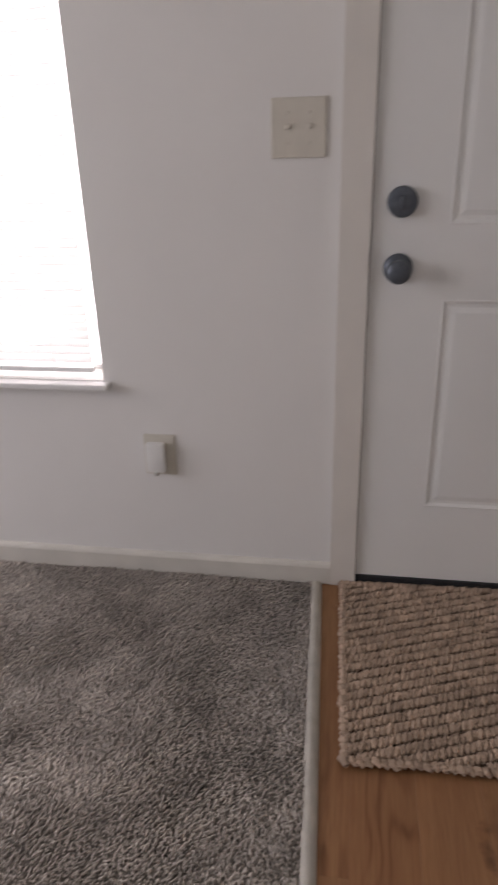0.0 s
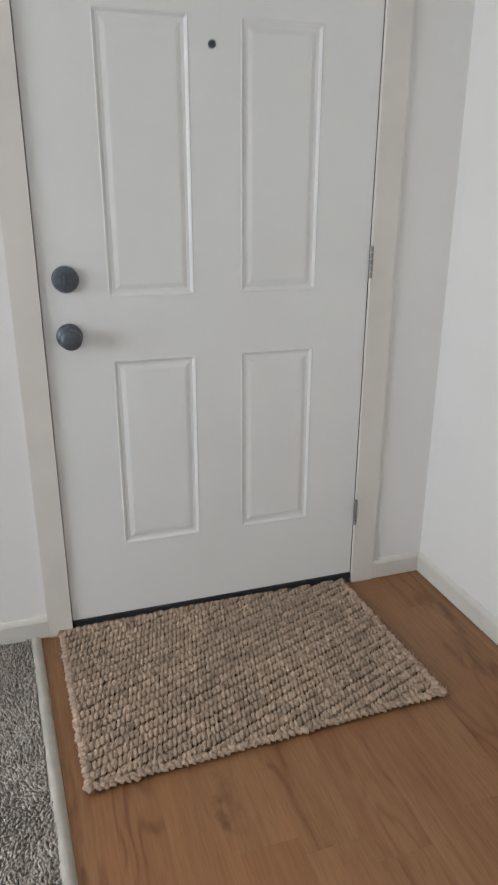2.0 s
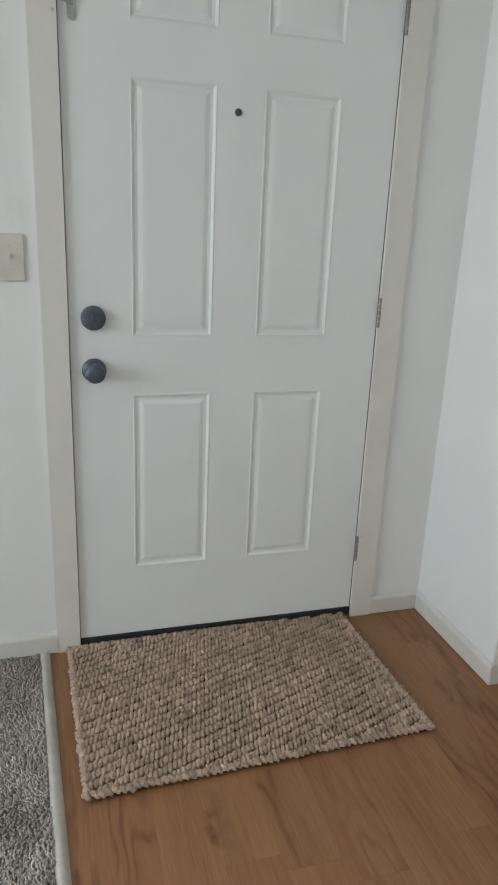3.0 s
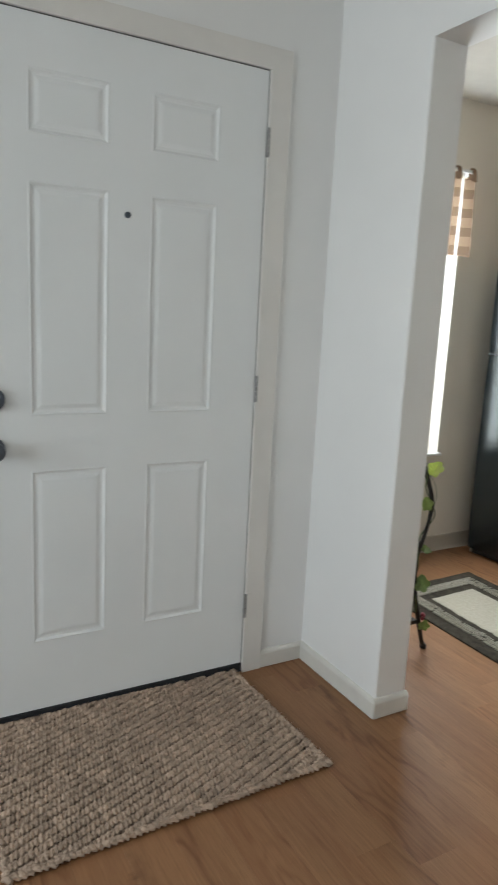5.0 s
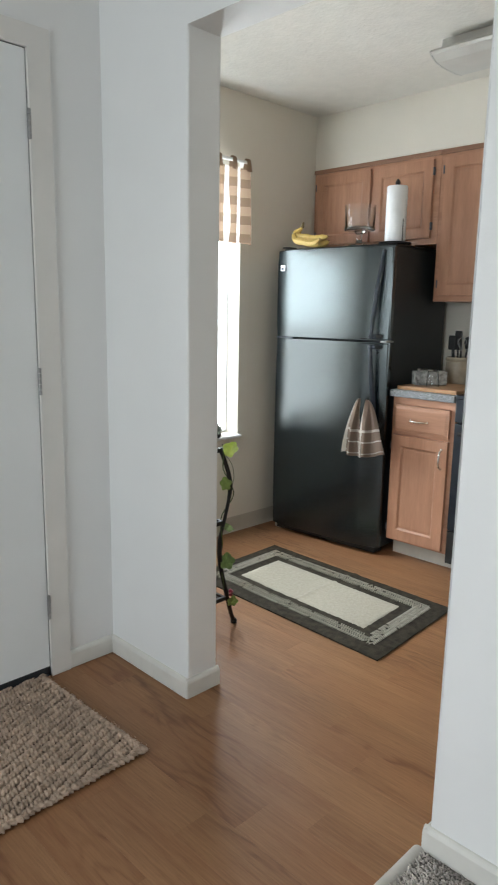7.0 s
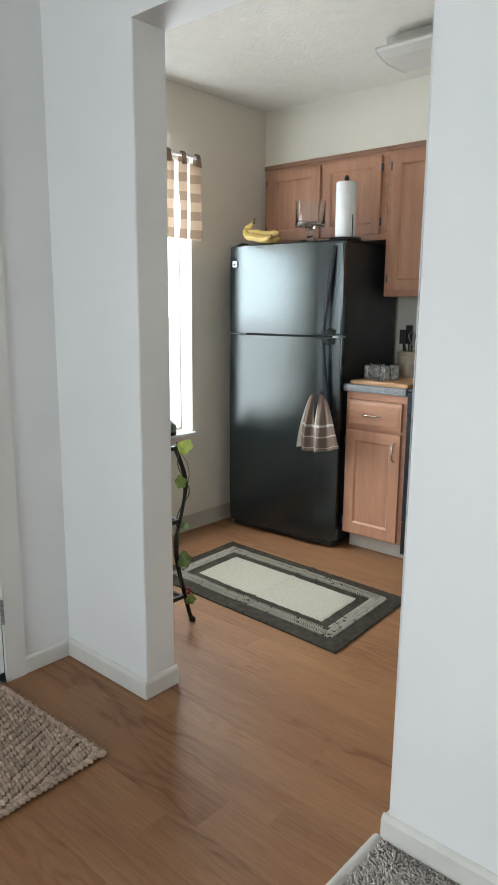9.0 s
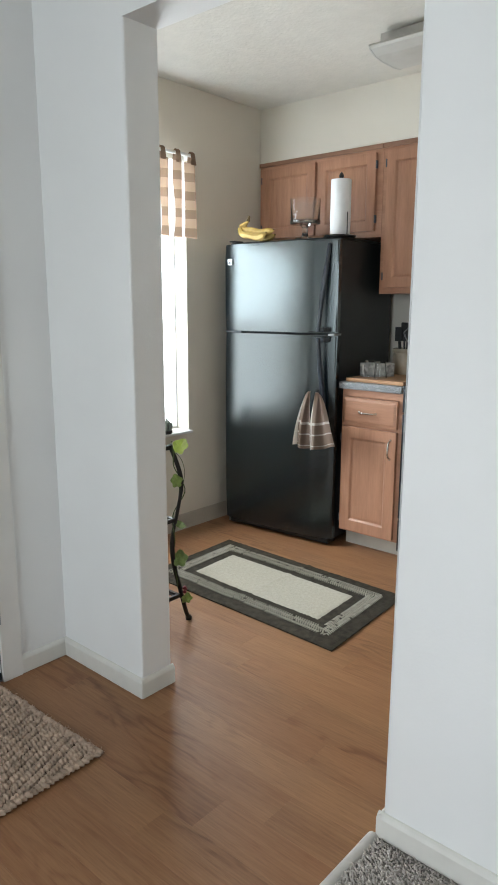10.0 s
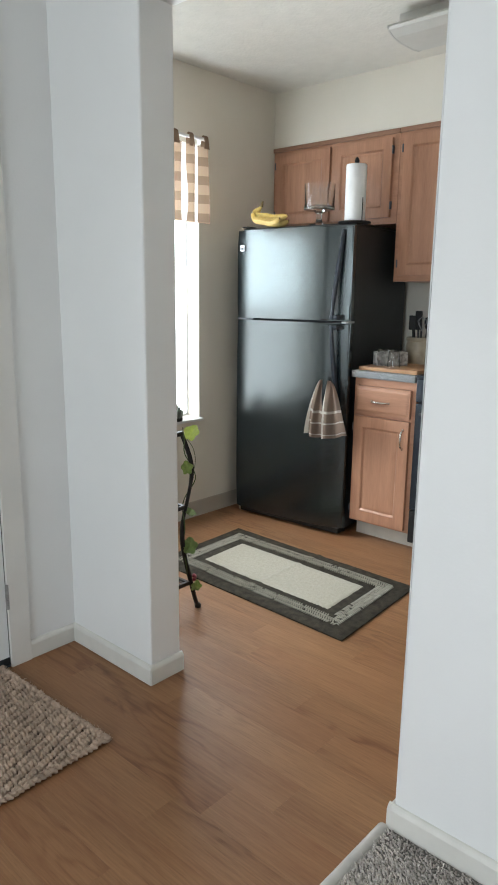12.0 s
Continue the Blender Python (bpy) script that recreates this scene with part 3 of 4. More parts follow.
# ---- windows ----
def window(name, x0, x1, z0, z1, y, depth, label, blinds):
    w = thing(name, (0, 0, 0), 0, label, "window", kind="structure")
    part("window_sill", box(x0 - 0.045, x1 + (0.020 if blinds else 0.012), y - (0.034 if blinds else 0.026), y + depth * 0.5, z0 - 0.018, z0 - 0.002, 0.005), VINYL, w, "white painted window sill")
    fy0, fy1 = y + depth - 0.045, y + depth - 0.015
    frame_ob = part("window_frame", grid_slab([x0 + 0.001, x0 + 0.006, x1 - 0.006, x1 - 0.001], [z0 + 0.001, z0 + 0.012, z1 - 0.035, z1 - 0.001], fy0, fy1, "y", [(1, 1)]),
                    VINYL, w, "white vinyl sash frame")
    p = part("pane", box(x0 + 0.007, x1 - 0.007, (fy0 + fy1) / 2 - 0.002, (fy0 + fy1) / 2 + 0.002, z0 + 0.013, z1 - 0.036), PANE, w)
    p.visible_shadow = False
    return w


left_window = window("window_1", -1.62, -0.68, 0.596, 2.05, 0.0, 0.14, "white-framed window with closed-up mini blinds full of daylight", True)
window("window_2", 1.62, 2.545, 0.59, 2.06, 0.745, 0.14, "tall kitchen window glowing with daylight", False)
living = thing("window_3", (0, 0, 0), 0, "wide living-room window that lights the entry", "window", kind="structure")
part("window_frame", grid_slab([-2.699, -2.66, -1.67, -1.63, -0.64, -0.601], [0.801, 0.84, 2.24, 2.279], -3.70, -3.66, "x", [(1, 1), (3, 1)]), VINYL, living)


def blind():
    b = thing("window_blind", (-1.15, 0.03, 0.598), 0, "white mini blind lowered over the window", "blind")
    part("head_rail", box(-0.436, 0.436, -0.014, 0.014, 1.39, 1.425, 0.003), VINYL, b)
    part("bottom_rail", box(-0.436, 0.436, -0.012, 0.012, 0.012, 0.026, 0.004), VINYL, b)
    bm = bmesh.new()
    rows = [[bm.verts.new((x, 0.0125 * s * math.cos(0.45), 0.0125 * s * math.sin(0.45) + 0.0022 * (1 - s * s))) for s in (-1, -0.5, 0, 0.5, 1)] for x in (-0.436, 0.436)]
    for k in range(4):
        bm.faces.new((rows[0][k], rows[0][k + 1], rows[1][k + 1], rows[1][k]))
    bmesh.ops.solidify(bm, geom=bm.faces[:], thickness=0.0006)
    first = part("slat", bm, SLAT, b)
    first.location.z = 0.045
    for i in range(1, 64):
        s = new("slat", first.data)
        s.parent, s.location = b, (0, 0, 0.045 + 0.0210 * i)
    for x in (-0.33, 0.33, 0.44):
        part("cord", tube([(x, -0.013, 0.02), (x, -0.013, 1.39)], 0.0009, 6), VINYL, b)
    return b


blind()


def valance():
    v = thing("window_valance", (2.06, 0.672, 1.654), 0, "brown and cream gingham tab-top valance on a rod", "curtain")
    half, n = 0.475, 240
    rows, uvs = [], []
    for j in range(15):
        z = 0.385 * j / 14
        r, q = [], []
        for i in range(n + 1):
            x = -half + 2 * half * i / n
            ph = 2 * math.pi * x / 0.100 + 0.5 * math.sin(x * 21)
            amp = 0.017 * (1.15 - 0.3 * j / 14)
            r.append((x + 0.006 * math.sin(ph * 2), amp * math.sin(ph) + 0.004 * math.sin(ph * 0.37 + j * 0.2), z + 0.004 * math.sin(ph) * (j == 0)))
            q.append(((x - half) * 1.05 + 0.047 + 0.005 * math.sin(ph + 0.6 * math.sin(z * 14)), z - 0.004))
        rows.append(r)
        uvs.append(q)
    part("drape", sheet(rows, uvs, 0), GINGHAM, v, smooth=True)
    for k in range(9):
        x = half - 0.012 - k * 0.105
        pts = [(-0.016, 0.372), (-0.014, 0.405), (-0.010, 0.432), (0.0, 0.440), (0.010, 0.432), (0.013, 0.405), (0.015, 0.372)]
        tab = [[(x + s * (0.020 - 0.006 * math.sin(math.pi * a / 6)), p[0], p[1]) for s in (-1, -0.3, 0.3, 1)] for a, p in enumerate(pts)]
        part("tab", sheet(tab, [[(0.01 + 0.005 * s, 0.012) for s in range(4)] for _ in pts], 0), GINGHAM, v, smooth=True)
    rod = part("rod", tube([(-half - 0.04, 0, 0.420), (half + 0.008, 0, 0.420)], 0.0085, 12), VINYL, v, "white curtain rod", smooth=True)
    part("rod_bracket", box(half - 0.004, half + 0.010, 0.0, 0.070, 0.408, 0.432, 0.002), VINYL, rod)
    part("rod_bracket", box(-half - 0.030, -half - 0.016, 0.0, 0.070, 0.408, 0.432, 0.002), VINYL, rod)
    return v


valance()


# ---- on the entry wall ----
def switch_plate():
    s = thing("light_switch", (-0.166, 0, 1.188), 0, "ivory double toggle switch plate on the wall", "switch")
    part("cover_plate", box(-0.060, 0.060, -0.006, -0.0003, -0.060, 0.060, 0.003), PLATE, s)
    for x in (-0.023, 0.023):
        part("toggle", box(x - 0.005, x + 0.005, -0.011, -0.0055, -0.002, 0.009, 0.002), PLATE, s)
        part("toggle_slot", box(x - 0.006, x + 0.006, -0.0066, -0.0055, -0.013, 0.013), PLATE, s)
        for z in (-0.030, 0.030):
            d = part("screw", lathe([(0, 0), (0.0035, 0), (0.002, 0.001), (0, 0.0012)], 10), PLATE, s)
            d.matrix_basis = pose(x, -0.006, z, 90, 0, 0)
    return s


def outlet():
    o = thing("wall_outlet", (-0.545, 0, 0.388), 0, "ivory wall outlet plate beside the window", "outlet")
    part("cover_plate", box(-0.040, 0.048, -0.006, -0.0003, -0.060, 0.060, 0.003), PLATE, o)
    for z in (-0.022, 0.022):
        part("socket", box(0.004 - 0.017, 0.004 + 0.017, -0.008, -0.0055, z - 0.014, z + 0.014, 0.004), PLATE, o)
    n = thing("night_light", (-0.563, -0.008, 0.390), 0, "small white plug-in night light in the outlet", "night light")
    part("housing", box(-0.012, 0.040, -0.026, -0.0005, -0.046, 0.040, 0.009), WHITE_PLASTIC, n, smooth=True)
    part("lens", lathe([(0.0, -0.001), (0.008, 0.0), (0.009, 0.010), (0, 0.013)], 16, (0.014, -0.018, -0.054)), DIFFUSER, n, smooth=True)
    return o


switch_plate()
outlet()


# ---- carpet, its edging, and the mats ----
def edge_x(y):
    """Where the carpet ends beside the plank floor."""
    return -0.124 - 0.046 * y


bm = bmesh.new()
outline = [(-3.6, 0.0), (-3.6, -4.6), (1.182, -4.6), (1.182, -1.366), (edge_x(-1.366), -1.366), (edge_x(0), 0.0)]
lower, upper = [[bm.verts.new((x, y, z)) for x, y in outline] for z in (-0.06, 0.002)]
bm.faces.new(lower)
bm.faces.new(upper)
for k in range(6):
    bm.faces.new((lower[k], lower[(k + 1) % 6], upper[(k + 1) % 6], upper[k]))
carpet = structure("carpet", bm, CARPET, "grey-brown cut-pile carpet with a mottled texture", "carpet")


def pile(name, x0, x1, y0, y1, step, tall):
    """Twisted tufts over a stretch of the carpet, each a bent three-sided spike."""
    rng = np.random.default_rng(5)
    xs, ys = np.meshgrid(np.arange(x0, x1, step), np.arange(y0, y1, step))
    px = xs.ravel() + rng.uniform(-0.5, 0.5, xs.size) * step
    py = ys.ravel() + rng.uniform(-0.5, 0.5, xs.size) * step
    keep = ((px < -0.124 - 0.046 * py - 0.001) | (py < -1.369)) & (px < 1.166) & (py < -0.016)
    px, py = px[keep], py[keep]
    n = px.size
    r = step * rng.uniform(0.42, 0.72, n)
    clump = np.sin(px * 61 + 2.1 * np.sin(py * 47)) * np.sin(py * 57 + 1.7 * np.sin(px * 39))
    h = tall * rng.uniform(0.6, 1.1, n) * (1 + 0.22 * clump)
    flow = 2.2 * np.sin(px * 7.1 + 1.3 * np.sin(py * 5.3)) + 2.0 * np.cos(py * 6.7 + px * 2.9)
    a = rng.uniform(0, 2 * np.pi, n)
    lean = rng.uniform(0.2, 0.8, n) * tall
    way = flow + rng.normal(0, 0.9, n)
    lx, ly = lean * np.cos(way), lean * np.sin(way)
    verts = np.zeros((n, 7, 3))
    for k in range(3):
        t = a + k * 2 * np.pi / 3
        verts[:, k] = np.stack([px + r * np.cos(t), py + r * np.sin(t), np.zeros(n)], 1)
        t = t + 0.7
        verts[:, 3 + k] = np.stack([px + lx * 0.5 + 1.1 * r * np.cos(t), py + ly * 0.5 + 1.1 * r * np.sin(t), h * 0.62], 1)
    verts[:, 6] = np.stack([px + lx, py + ly, h], 1)
    tri = np.array([(0, 1, 4), (0, 4, 3), (1, 2, 5), (1, 5, 4), (2, 0, 3), (2, 3, 5), (3, 4, 6), (4, 5, 6), (5, 3, 6)])
    faces = (tri[None] + 7 * np.arange(n)[:, None, None]).reshape(-1, 3)
    me = bpy.data.meshes.new(name)
    me.vertices.add(n * 7)
    me.vertices.foreach_set("co", verts.reshape(-1))
    me.loops.add(faces.size)
    me.loops.foreach_set("vertex_index", faces.reshape(-1).astype(np.int32))
    me.polygons.add(len(faces))
    me.polygons.foreach_set("loop_start", np.arange(0, faces.size, 3, dtype=np.int32))
    me.update(calc_edges=True)
    me.materials.append(PILE)
    me.shade_smooth()
    ob = new(name, me)
    ob.parent = carpet
    return tagged(ob, "short twisted grey-brown yarn tufts", "", "", "stuff")


pile("carpet_pile", -1.35, -0.03, -1.25, 0.0, 0.0058, 0.0125)
pile("carpet_pile", 0.45, 1.17, -2.0, -1.35, 0.0058, 0.0125)


def edging(name, a, b):
    """A rounded metal strip between carpet and planks."""
    d = (Vector(b) - Vector(a)).normalized()
    out = (-d.y, d.x)
    prof = [(-0.016, 0), (-0.016, 0.003), (-0.012, 0.009), (-0.005, 0.0125), (0.004, 0.0115), (0.011, 0.006), (0.015, 0.001), (0.015, 0)]
    ob = part(name, moulding((*a, 0), (*b, 0), out, prof), STRIP, smooth=True)
    return tagged(ob, "worn pale metal strip edging the carpet", "edging strip", "carpet edging", "structure")


edging("edging_strip", (-0.110, -0.002), (-0.049, -1.352))
edging("edging_strip", (-0.052, -1.352), (1.168, -1.352))


def knot(length, width, tall, bm, place, turn, tip, plies=0, twist=0.0):
    """One braid knot: a small bent pod, with the grooves of its plies if it has any."""
    rings = []
    c, s = math.cos(turn), math.sin(turn)
    steps = ((-1, 0.35), (-0.55, 0.85), (0, 1.0), (0.55, 0.85), (1, 0.35))
    sides = 6
    if plies:
        steps, sides = ((-1, 0.58), (-0.7, 0.86), (-0.3, 0.98), (0.05, 1.0), (0.4, 0.96), (0.75, 0.83), (1, 0.58)), 9
    for u, w in steps:
        ring = []
        for k in range(sides):
            a = 2 * math.pi * k / sides
            g = w * (1 + 0.20 * math.cos(plies * a + 4.2 * u + twist)) if plies else w
            x, y = u * length / 2, math.cos(a) * width / 2 * g
            z = math.sin(a) * tall / 2 * g + tall * 0.35 * (1 - u * u) + tip * u
            ring.append(bm.append((place[0] + x * c - y * s, place[1] + x * s + y * c, place[2] + z)) or len(bm) - 1)
        rings.append(ring)
    faces = [tuple(rings[0]), tuple(reversed(rings[-1]))]
    for p, q in zip(rings, rings[1:]):
        faces += [(p[k], p[(k + 1) % sides], q[(k + 1) % sides], q[k]) for k in range(sides)]
    return faces


def fibre(length, width, bm, place, turn, rise, bend):
    """One loose fibre: a thin three-sided sliver, bent in the middle."""
    c, s = math.cos(turn), math.sin(turn)
    rings = []
    for u, w in ((-1, 0.4), (0, 1.0), (1, 0.3)):
        ring = []
        for k in range(3):
            a = 2.094 * k
            x, y = u * length / 2, math.cos(a) * width / 2 * w + bend * (1 - u * u)
            bm.append((place[0] + x * c - y * s, place[1] + x * s + y * c, place[2] + math.sin(a) * width / 2 * w + rise * u * u))
            ring.append(len(bm) - 1)
        rings.append(ring)
    return [(p[k], p[(k + 1) % 3], q[(k + 1) % 3], q[k]) for p, q in zip(rings, rings[1:]) for k in range(3)]


def door_mat():
    rng = random.Random(3)
    long, wide = 0.930, 0.612
    m = thing("door_mat", (0.430, -0.303, 0.0), 1.8, "chunky braided natural jute mat in front of the door", "door mat")
    # backing sheet whose dark tone stands for shade in the weave's holes
    part("backing", box(-long / 2 + 0.012, long / 2 - 0.012, -wide / 2 + 0.012, wide / 2 - 0.012, 0.0005, 0.0040, 0.0015), JUTE_SHADED, m)

    def braid(name, spots, label):
        verts, faces = [], []
        for x, y, turn, ln, w, *up in spots:
            z = 0.0085 + sum(up)
            faces += knot(ln, w, min(0.0145, w * 0.85), verts, (x, y, z), turn, rng.uniform(-0.001, 0.001), 3, rng.uniform(0, 6))
            for _ in range(6):
                off = rng.uniform(-0.55, 0.55)
                faces += fibre(rng.uniform(0.007, 0.017), rng.uniform(0.0009, 0.0019), verts, (x + rng.uniform(-0.45, 0.45) * ln, y + off * w, z + w * 0.62 * (1 - off * off * 1.9) + rng.uniform(-0.0006, 0.0012)), turn + rng.gauss(0, 0.5), rng.uniform(-0.003, 0.0035), rng.uniform(-0.0025, 0.0025))
        me = bpy.data.meshes.new(name)
        me.from_pydata(verts, [], faces)
        me.materials.append(JUTE)
        me.shade_smooth()
        ob = new(name, me)
        ob.parent = m
        tagged(ob, label, "", "", "stuff")

    spots = []
    slant = math.radians(19)
    c, q = math.cos(slant), math.sin(slant)
    row, pitch = 0.0275, 0.0136
    for j in range(-20, 21):
        wander = rng.uniform(-0.0012, 0.0012)
        for i in range(-44, 44):
            # each row is one thick twisted cord: fat strands lean over its ridge, with a dark furrow to the next row
            a, b = (i + 0.31 * j) * pitch % (88 * pitch) - 44 * pitch, j * row + wander
            x, y = a * c - b * q, a * q + b * c
            if abs(x) < long / 2 - 0.013 and abs(y) < wide / 2 - 0.013:
                spots.append((x + rng.uniform(-0.001, 0.001), y + rng.uniform(-0.001, 0.001), slant + 0.95 + rng.uniform(-0.12, 0.12), 0.0296 * rng.uniform(0.92, 1.08), 0.0138 * rng.uniform(0.88, 1.12), 0.0024 + rng.uniform(-0.0008, 0.0008)))
    braid("woven_knotwork", spots, "rows of plaited jute knots")
    spots = []
    for side in (-1, 1):
        n = 56
        for i in range(n):
            x = -long / 2 + long * (i + 0.5) / n
            spots.append((x, side * (wide / 2 - 0.009) + rng.uniform(-0.002, 0.002), side * 0.5 + rng.uniform(-0.15, 0.15), 0.0250 * rng.uniform(0.9, 1.1), 0.0190 * rng.uniform(0.85, 1.15), 0.0008 + rng.uniform(-0.0012, 0.0012)))
        n = 37
        for i in range(n):
            y = -wide / 2 + wide * (i + 0.5) / n
            spots.append((side * (long / 2 - 0.009) + rng.uniform(-0.002, 0.002), y, math.pi / 2 - side * 0.5 + rng.uniform(-0.15, 0.15), 0.0250 * rng.uniform(0.9, 1.1), 0.0190 * rng.uniform(0.85, 1.15), 0.0008 + rng.uniform(-0.0012, 0.0012)))
    braid("braided_edge", spots, "thicker plaited jute edge")
    return m


door_mat()


def kitchen_rug():
    r = thing("kitchen_rug", (2.187, -0.176, 0.0), -1.5, "small dark-bordered rug with a cream centre on the floor", "rug")
    hx, hy = 0.312, 0.556

    def lift(x, y):
        crease = 0.0050 * math.exp(-((y + 0.005 + 0.05 * x) / 0.012) ** 2)
        return 0.0012 * math.sin(x * 11 + y * 5) + 0.0012 + crease + 0.004 * math.exp(-(((x + 0.2) / 0.1) ** 2 + ((y - 0.32) / 0.1) ** 2))

    def band(name, ox, oy, ix, iy, z, mat, label, wob=0.0):
        """A frame between two rectangles, or a whole field, that follows the rug's waves."""
        bm = bmesh.new()
        nx, ny = 56, 90
        rng = random.Random(int(ox * 1000))
        pts = {}

        def vert(i, j):
            if (i, j) not in pts:
                x, y = -ox + 2 * ox * i / nx, -oy + 2 * oy * j / ny
                e = wob * rng.uniform(-1, 1)
                edge = i in (0, nx) or j in (0, ny)
                pts[i, j] = bm.verts.new((x + (e if i in (0, nx) else 0), y + (e if j in (0, ny) else 0), z + lift(x, y) - (0.003 if edge else 0)))
            return pts[i, j]

        for i in range(nx):
            for j in range(ny):
                x, y = -ox + 2 * ox * (i + 0.5) / nx, -oy + 2 * oy * (j + 0.5) / ny
                if abs(x) > ix or abs(y) > iy:
                    bm.faces.new((vert(i, j), vert(i + 1, j), vert(i + 1, j + 1), vert(i, j + 1)))
        part(name, bm, mat, r, label, smooth=True)

    part("backing", box(-hx + 0.001, hx - 0.001, -hy + 0.001, hy - 0.001, 0.0005, 0.0070, 0.001), RUG_DARK, r)
    band("border", hx, hy, 0.0, 0.0, 0.0090, RUG_DARK, "charcoal rug ground and borders", 0.002)
    band("field", 0.146, 0.378, 0.0, 0.0, 0.0130, RUG_CREAM, "cream looped centre field", 0.003)
    # the band of cream stitches between the two dark borders
    rng = random.Random(8)
    verts, faces = [], []
    step = 0.0115
    for a, b, flip in ((hx - 0.066, hy - 0.066, 0), ):
        depth = 0.062
        n_cross = 4
        for side in (-1, 1):
            for k in range(int(2 * b / step)):
                y = -b + (k + 0.5) * step
                for c in range(n_cross):
                    d = depth * (c + 0.5) / n_cross
                    if abs(y) < b - d and rng.random() < 0.96:
                        x = side * (a - d)
                        base = len(verts)
                        faces += knot(0.0200, 0.0070, 0.0060, verts, (x, y + (c % 2) * 0.5 * step, 0.0118 + lift(x, y)), (0.34 if c % 2 else -0.34) + rng.uniform(-0.1, 0.1), 0)
            for k in range(int(2 * a / step)):
                x = -a + (k + 0.5) * step
                for c in range(n_cross):
                    d = depth * (c + 0.5) / n_cross
                    if abs(x) < a - d and rng.random() < 0.96:
                        y = side * (b - d)
                        faces += knot(0.0200, 0.0070, 0.0060, verts, (x + (c % 2) * 0.5 * step, y, 0.0118 + lift(x, y)), math.pi / 2 + (0.34 if c % 2 else -0.34) + rng.uniform(-0.1, 0.1), 0)
    me = bpy.data.meshes.new("stitch_band")
    me.from_pydata(verts, [], faces)
    me.materials.append(RUG_STITCH)
    ob = new("stitch_band", me)
    ob.parent = r
    tagged(ob, "cream herringbone stitching", "", "", "stuff")
    # the rug lies a little out of square
    for piece in r.children:
        for v in piece.data.vertices:
            v.co.y += 0.085 * v.co.x
    return r


kitchen_rug()


# ---- refrigerator and what stands on it ----
def refrigerator():
    w, d, h = 0.722, 0.66, 1.645
    f = thing("refrigerator", (2.735, 0.635, 0.0), -86.0, "black top-freezer refrigerator with a textured finish", "refrigerator")
    part("cabinet", box(0.004, w - 0.004, 0.075, d, 0.035, h - 0.012, 0.006), BLACK_SIDE, f)
    part("top_cap", box(0.0, w, 0.06, d + 0.005, h - 0.0115, h, 0.005), BLACK_MATT, f)
    part("base_grille", box(0.02, w - 0.02, 0.030, 0.10, 0.010, 0.040, 0.004), BLACK_MATT, f)
    for x in (0.05, w - 0.05):
        for y in (0.12, d - 0.06):
            part("foot", lathe([(0, 0), (0.02, 0), (0.02, 0.012), (0.009, 0.014), (0.009, 0.037), (0, 0.037)], 14, (x, y, 0)), RUBBER, f)

    def leaf_door(name, z0, z1):
        bm = bmesh.new()
        nx, nz = 28, 6
        rows = []
        for i in range(nx + 1):
            u = i / nx
            bulge = -0.010 * (1 - (2 * u - 1) ** 4) + 0.026 * max(0.0, (u - 0.84) / 0.16) ** 1.3
            rows.append([bm.verts.new((w * u, 0.010 + bulge, z0 + (z1 - z0) * k / nz)) for k in range(nz + 1)])
        for i in range(nx):
            for k in range(nz):
                bm.faces.new((rows[i][k], rows[i + 1][k], rows[i + 1][k + 1], rows[i][k + 1]))
        rim = [e for e in bm.edges if e.is_boundary]
        made = bmesh.ops.extrude_edge_only(bm, edges=rim)["geom"]
        for g in made:
            if isinstance(g, bmesh.types.BMVert):
                g.co.y = 0.066
        edges = [e for e in rim if e.is_valid]
        bmesh.ops.bevel(bm, geom=edges, offset=0.008, segments=3, affect="EDGES")
        return part(name, bm, BLACK, f, smooth=True)

    upper = leaf_door("freezer_door", 1.159, h - 0.014)
    lower = leaf_door("fridge_door", 0.042, 1.147)
    part("gasket", box(0.01, w - 0.01, 0.067, 0.074, 0.095, h - 0.02), RUBBER, f)

    def grip(door, za, zb):
        """A bowed grip: flush at its far end za, proud of the door at zb beside the split."""
        bm = bmesh.new()
        n = 18
        rows = []
        for i in range(n + 1):
            t = i / n
            z = za + (zb - za) * t
            out = 0.062 * math.sin(min(1.0, t * 1.05) * math.pi / 2) ** 1.4
            wd = 0.008 + 0.007 * math.sin(t * math.pi)
            x = w - 0.052 + 0.014 * (1 - t)
            rows.append([bm.verts.new(p) for p in ((x - wd, -out + 0.004, z), (x - wd * 0.6, -out - 0.006, z), (x + wd * 0.6, -out - 0.006, z), (x + wd, -out + 0.004, z), (x + wd * 0.5, -out + 0.011, z), (x - wd * 0.5, -out + 0.011, z))])
        for a, b in zip(rows, rows[1:]):
            for k in range(6):
                bm.faces.new((a[k], a[(k + 1) % 6], b[(k + 1) % 6], b[k]))
        bm.faces.new(rows[0])
        bm.faces.new(rows[-1])
        g = part("handle", bm, BLACK_GLOSS, door, "bowed glossy black handle", smooth=True)
        s = 1 if zb > za else -1
        part("handle_mount", box(w - 0.068, w - 0.024, -0.062, 0.012, min(zb, zb - s * 0.022), max(zb, zb - s * 0.022), 0.004), BLACK_GLOSS, door)

    grip(upper, 1.61, 1.168)
    grip(lower, 0.70, 1.138)
    part("hinge_cover", box(0.008, 0.125, -0.002, 0.066, 1.1485, 1.1575, 0.002), BLACK_GLOSS, f, "dark centre hinge")
    part("split_trim", box(w - 0.030, w + 0.006, -0.002, 0.070, 1.1485, 1.1575, 0.002), STEEL, f)
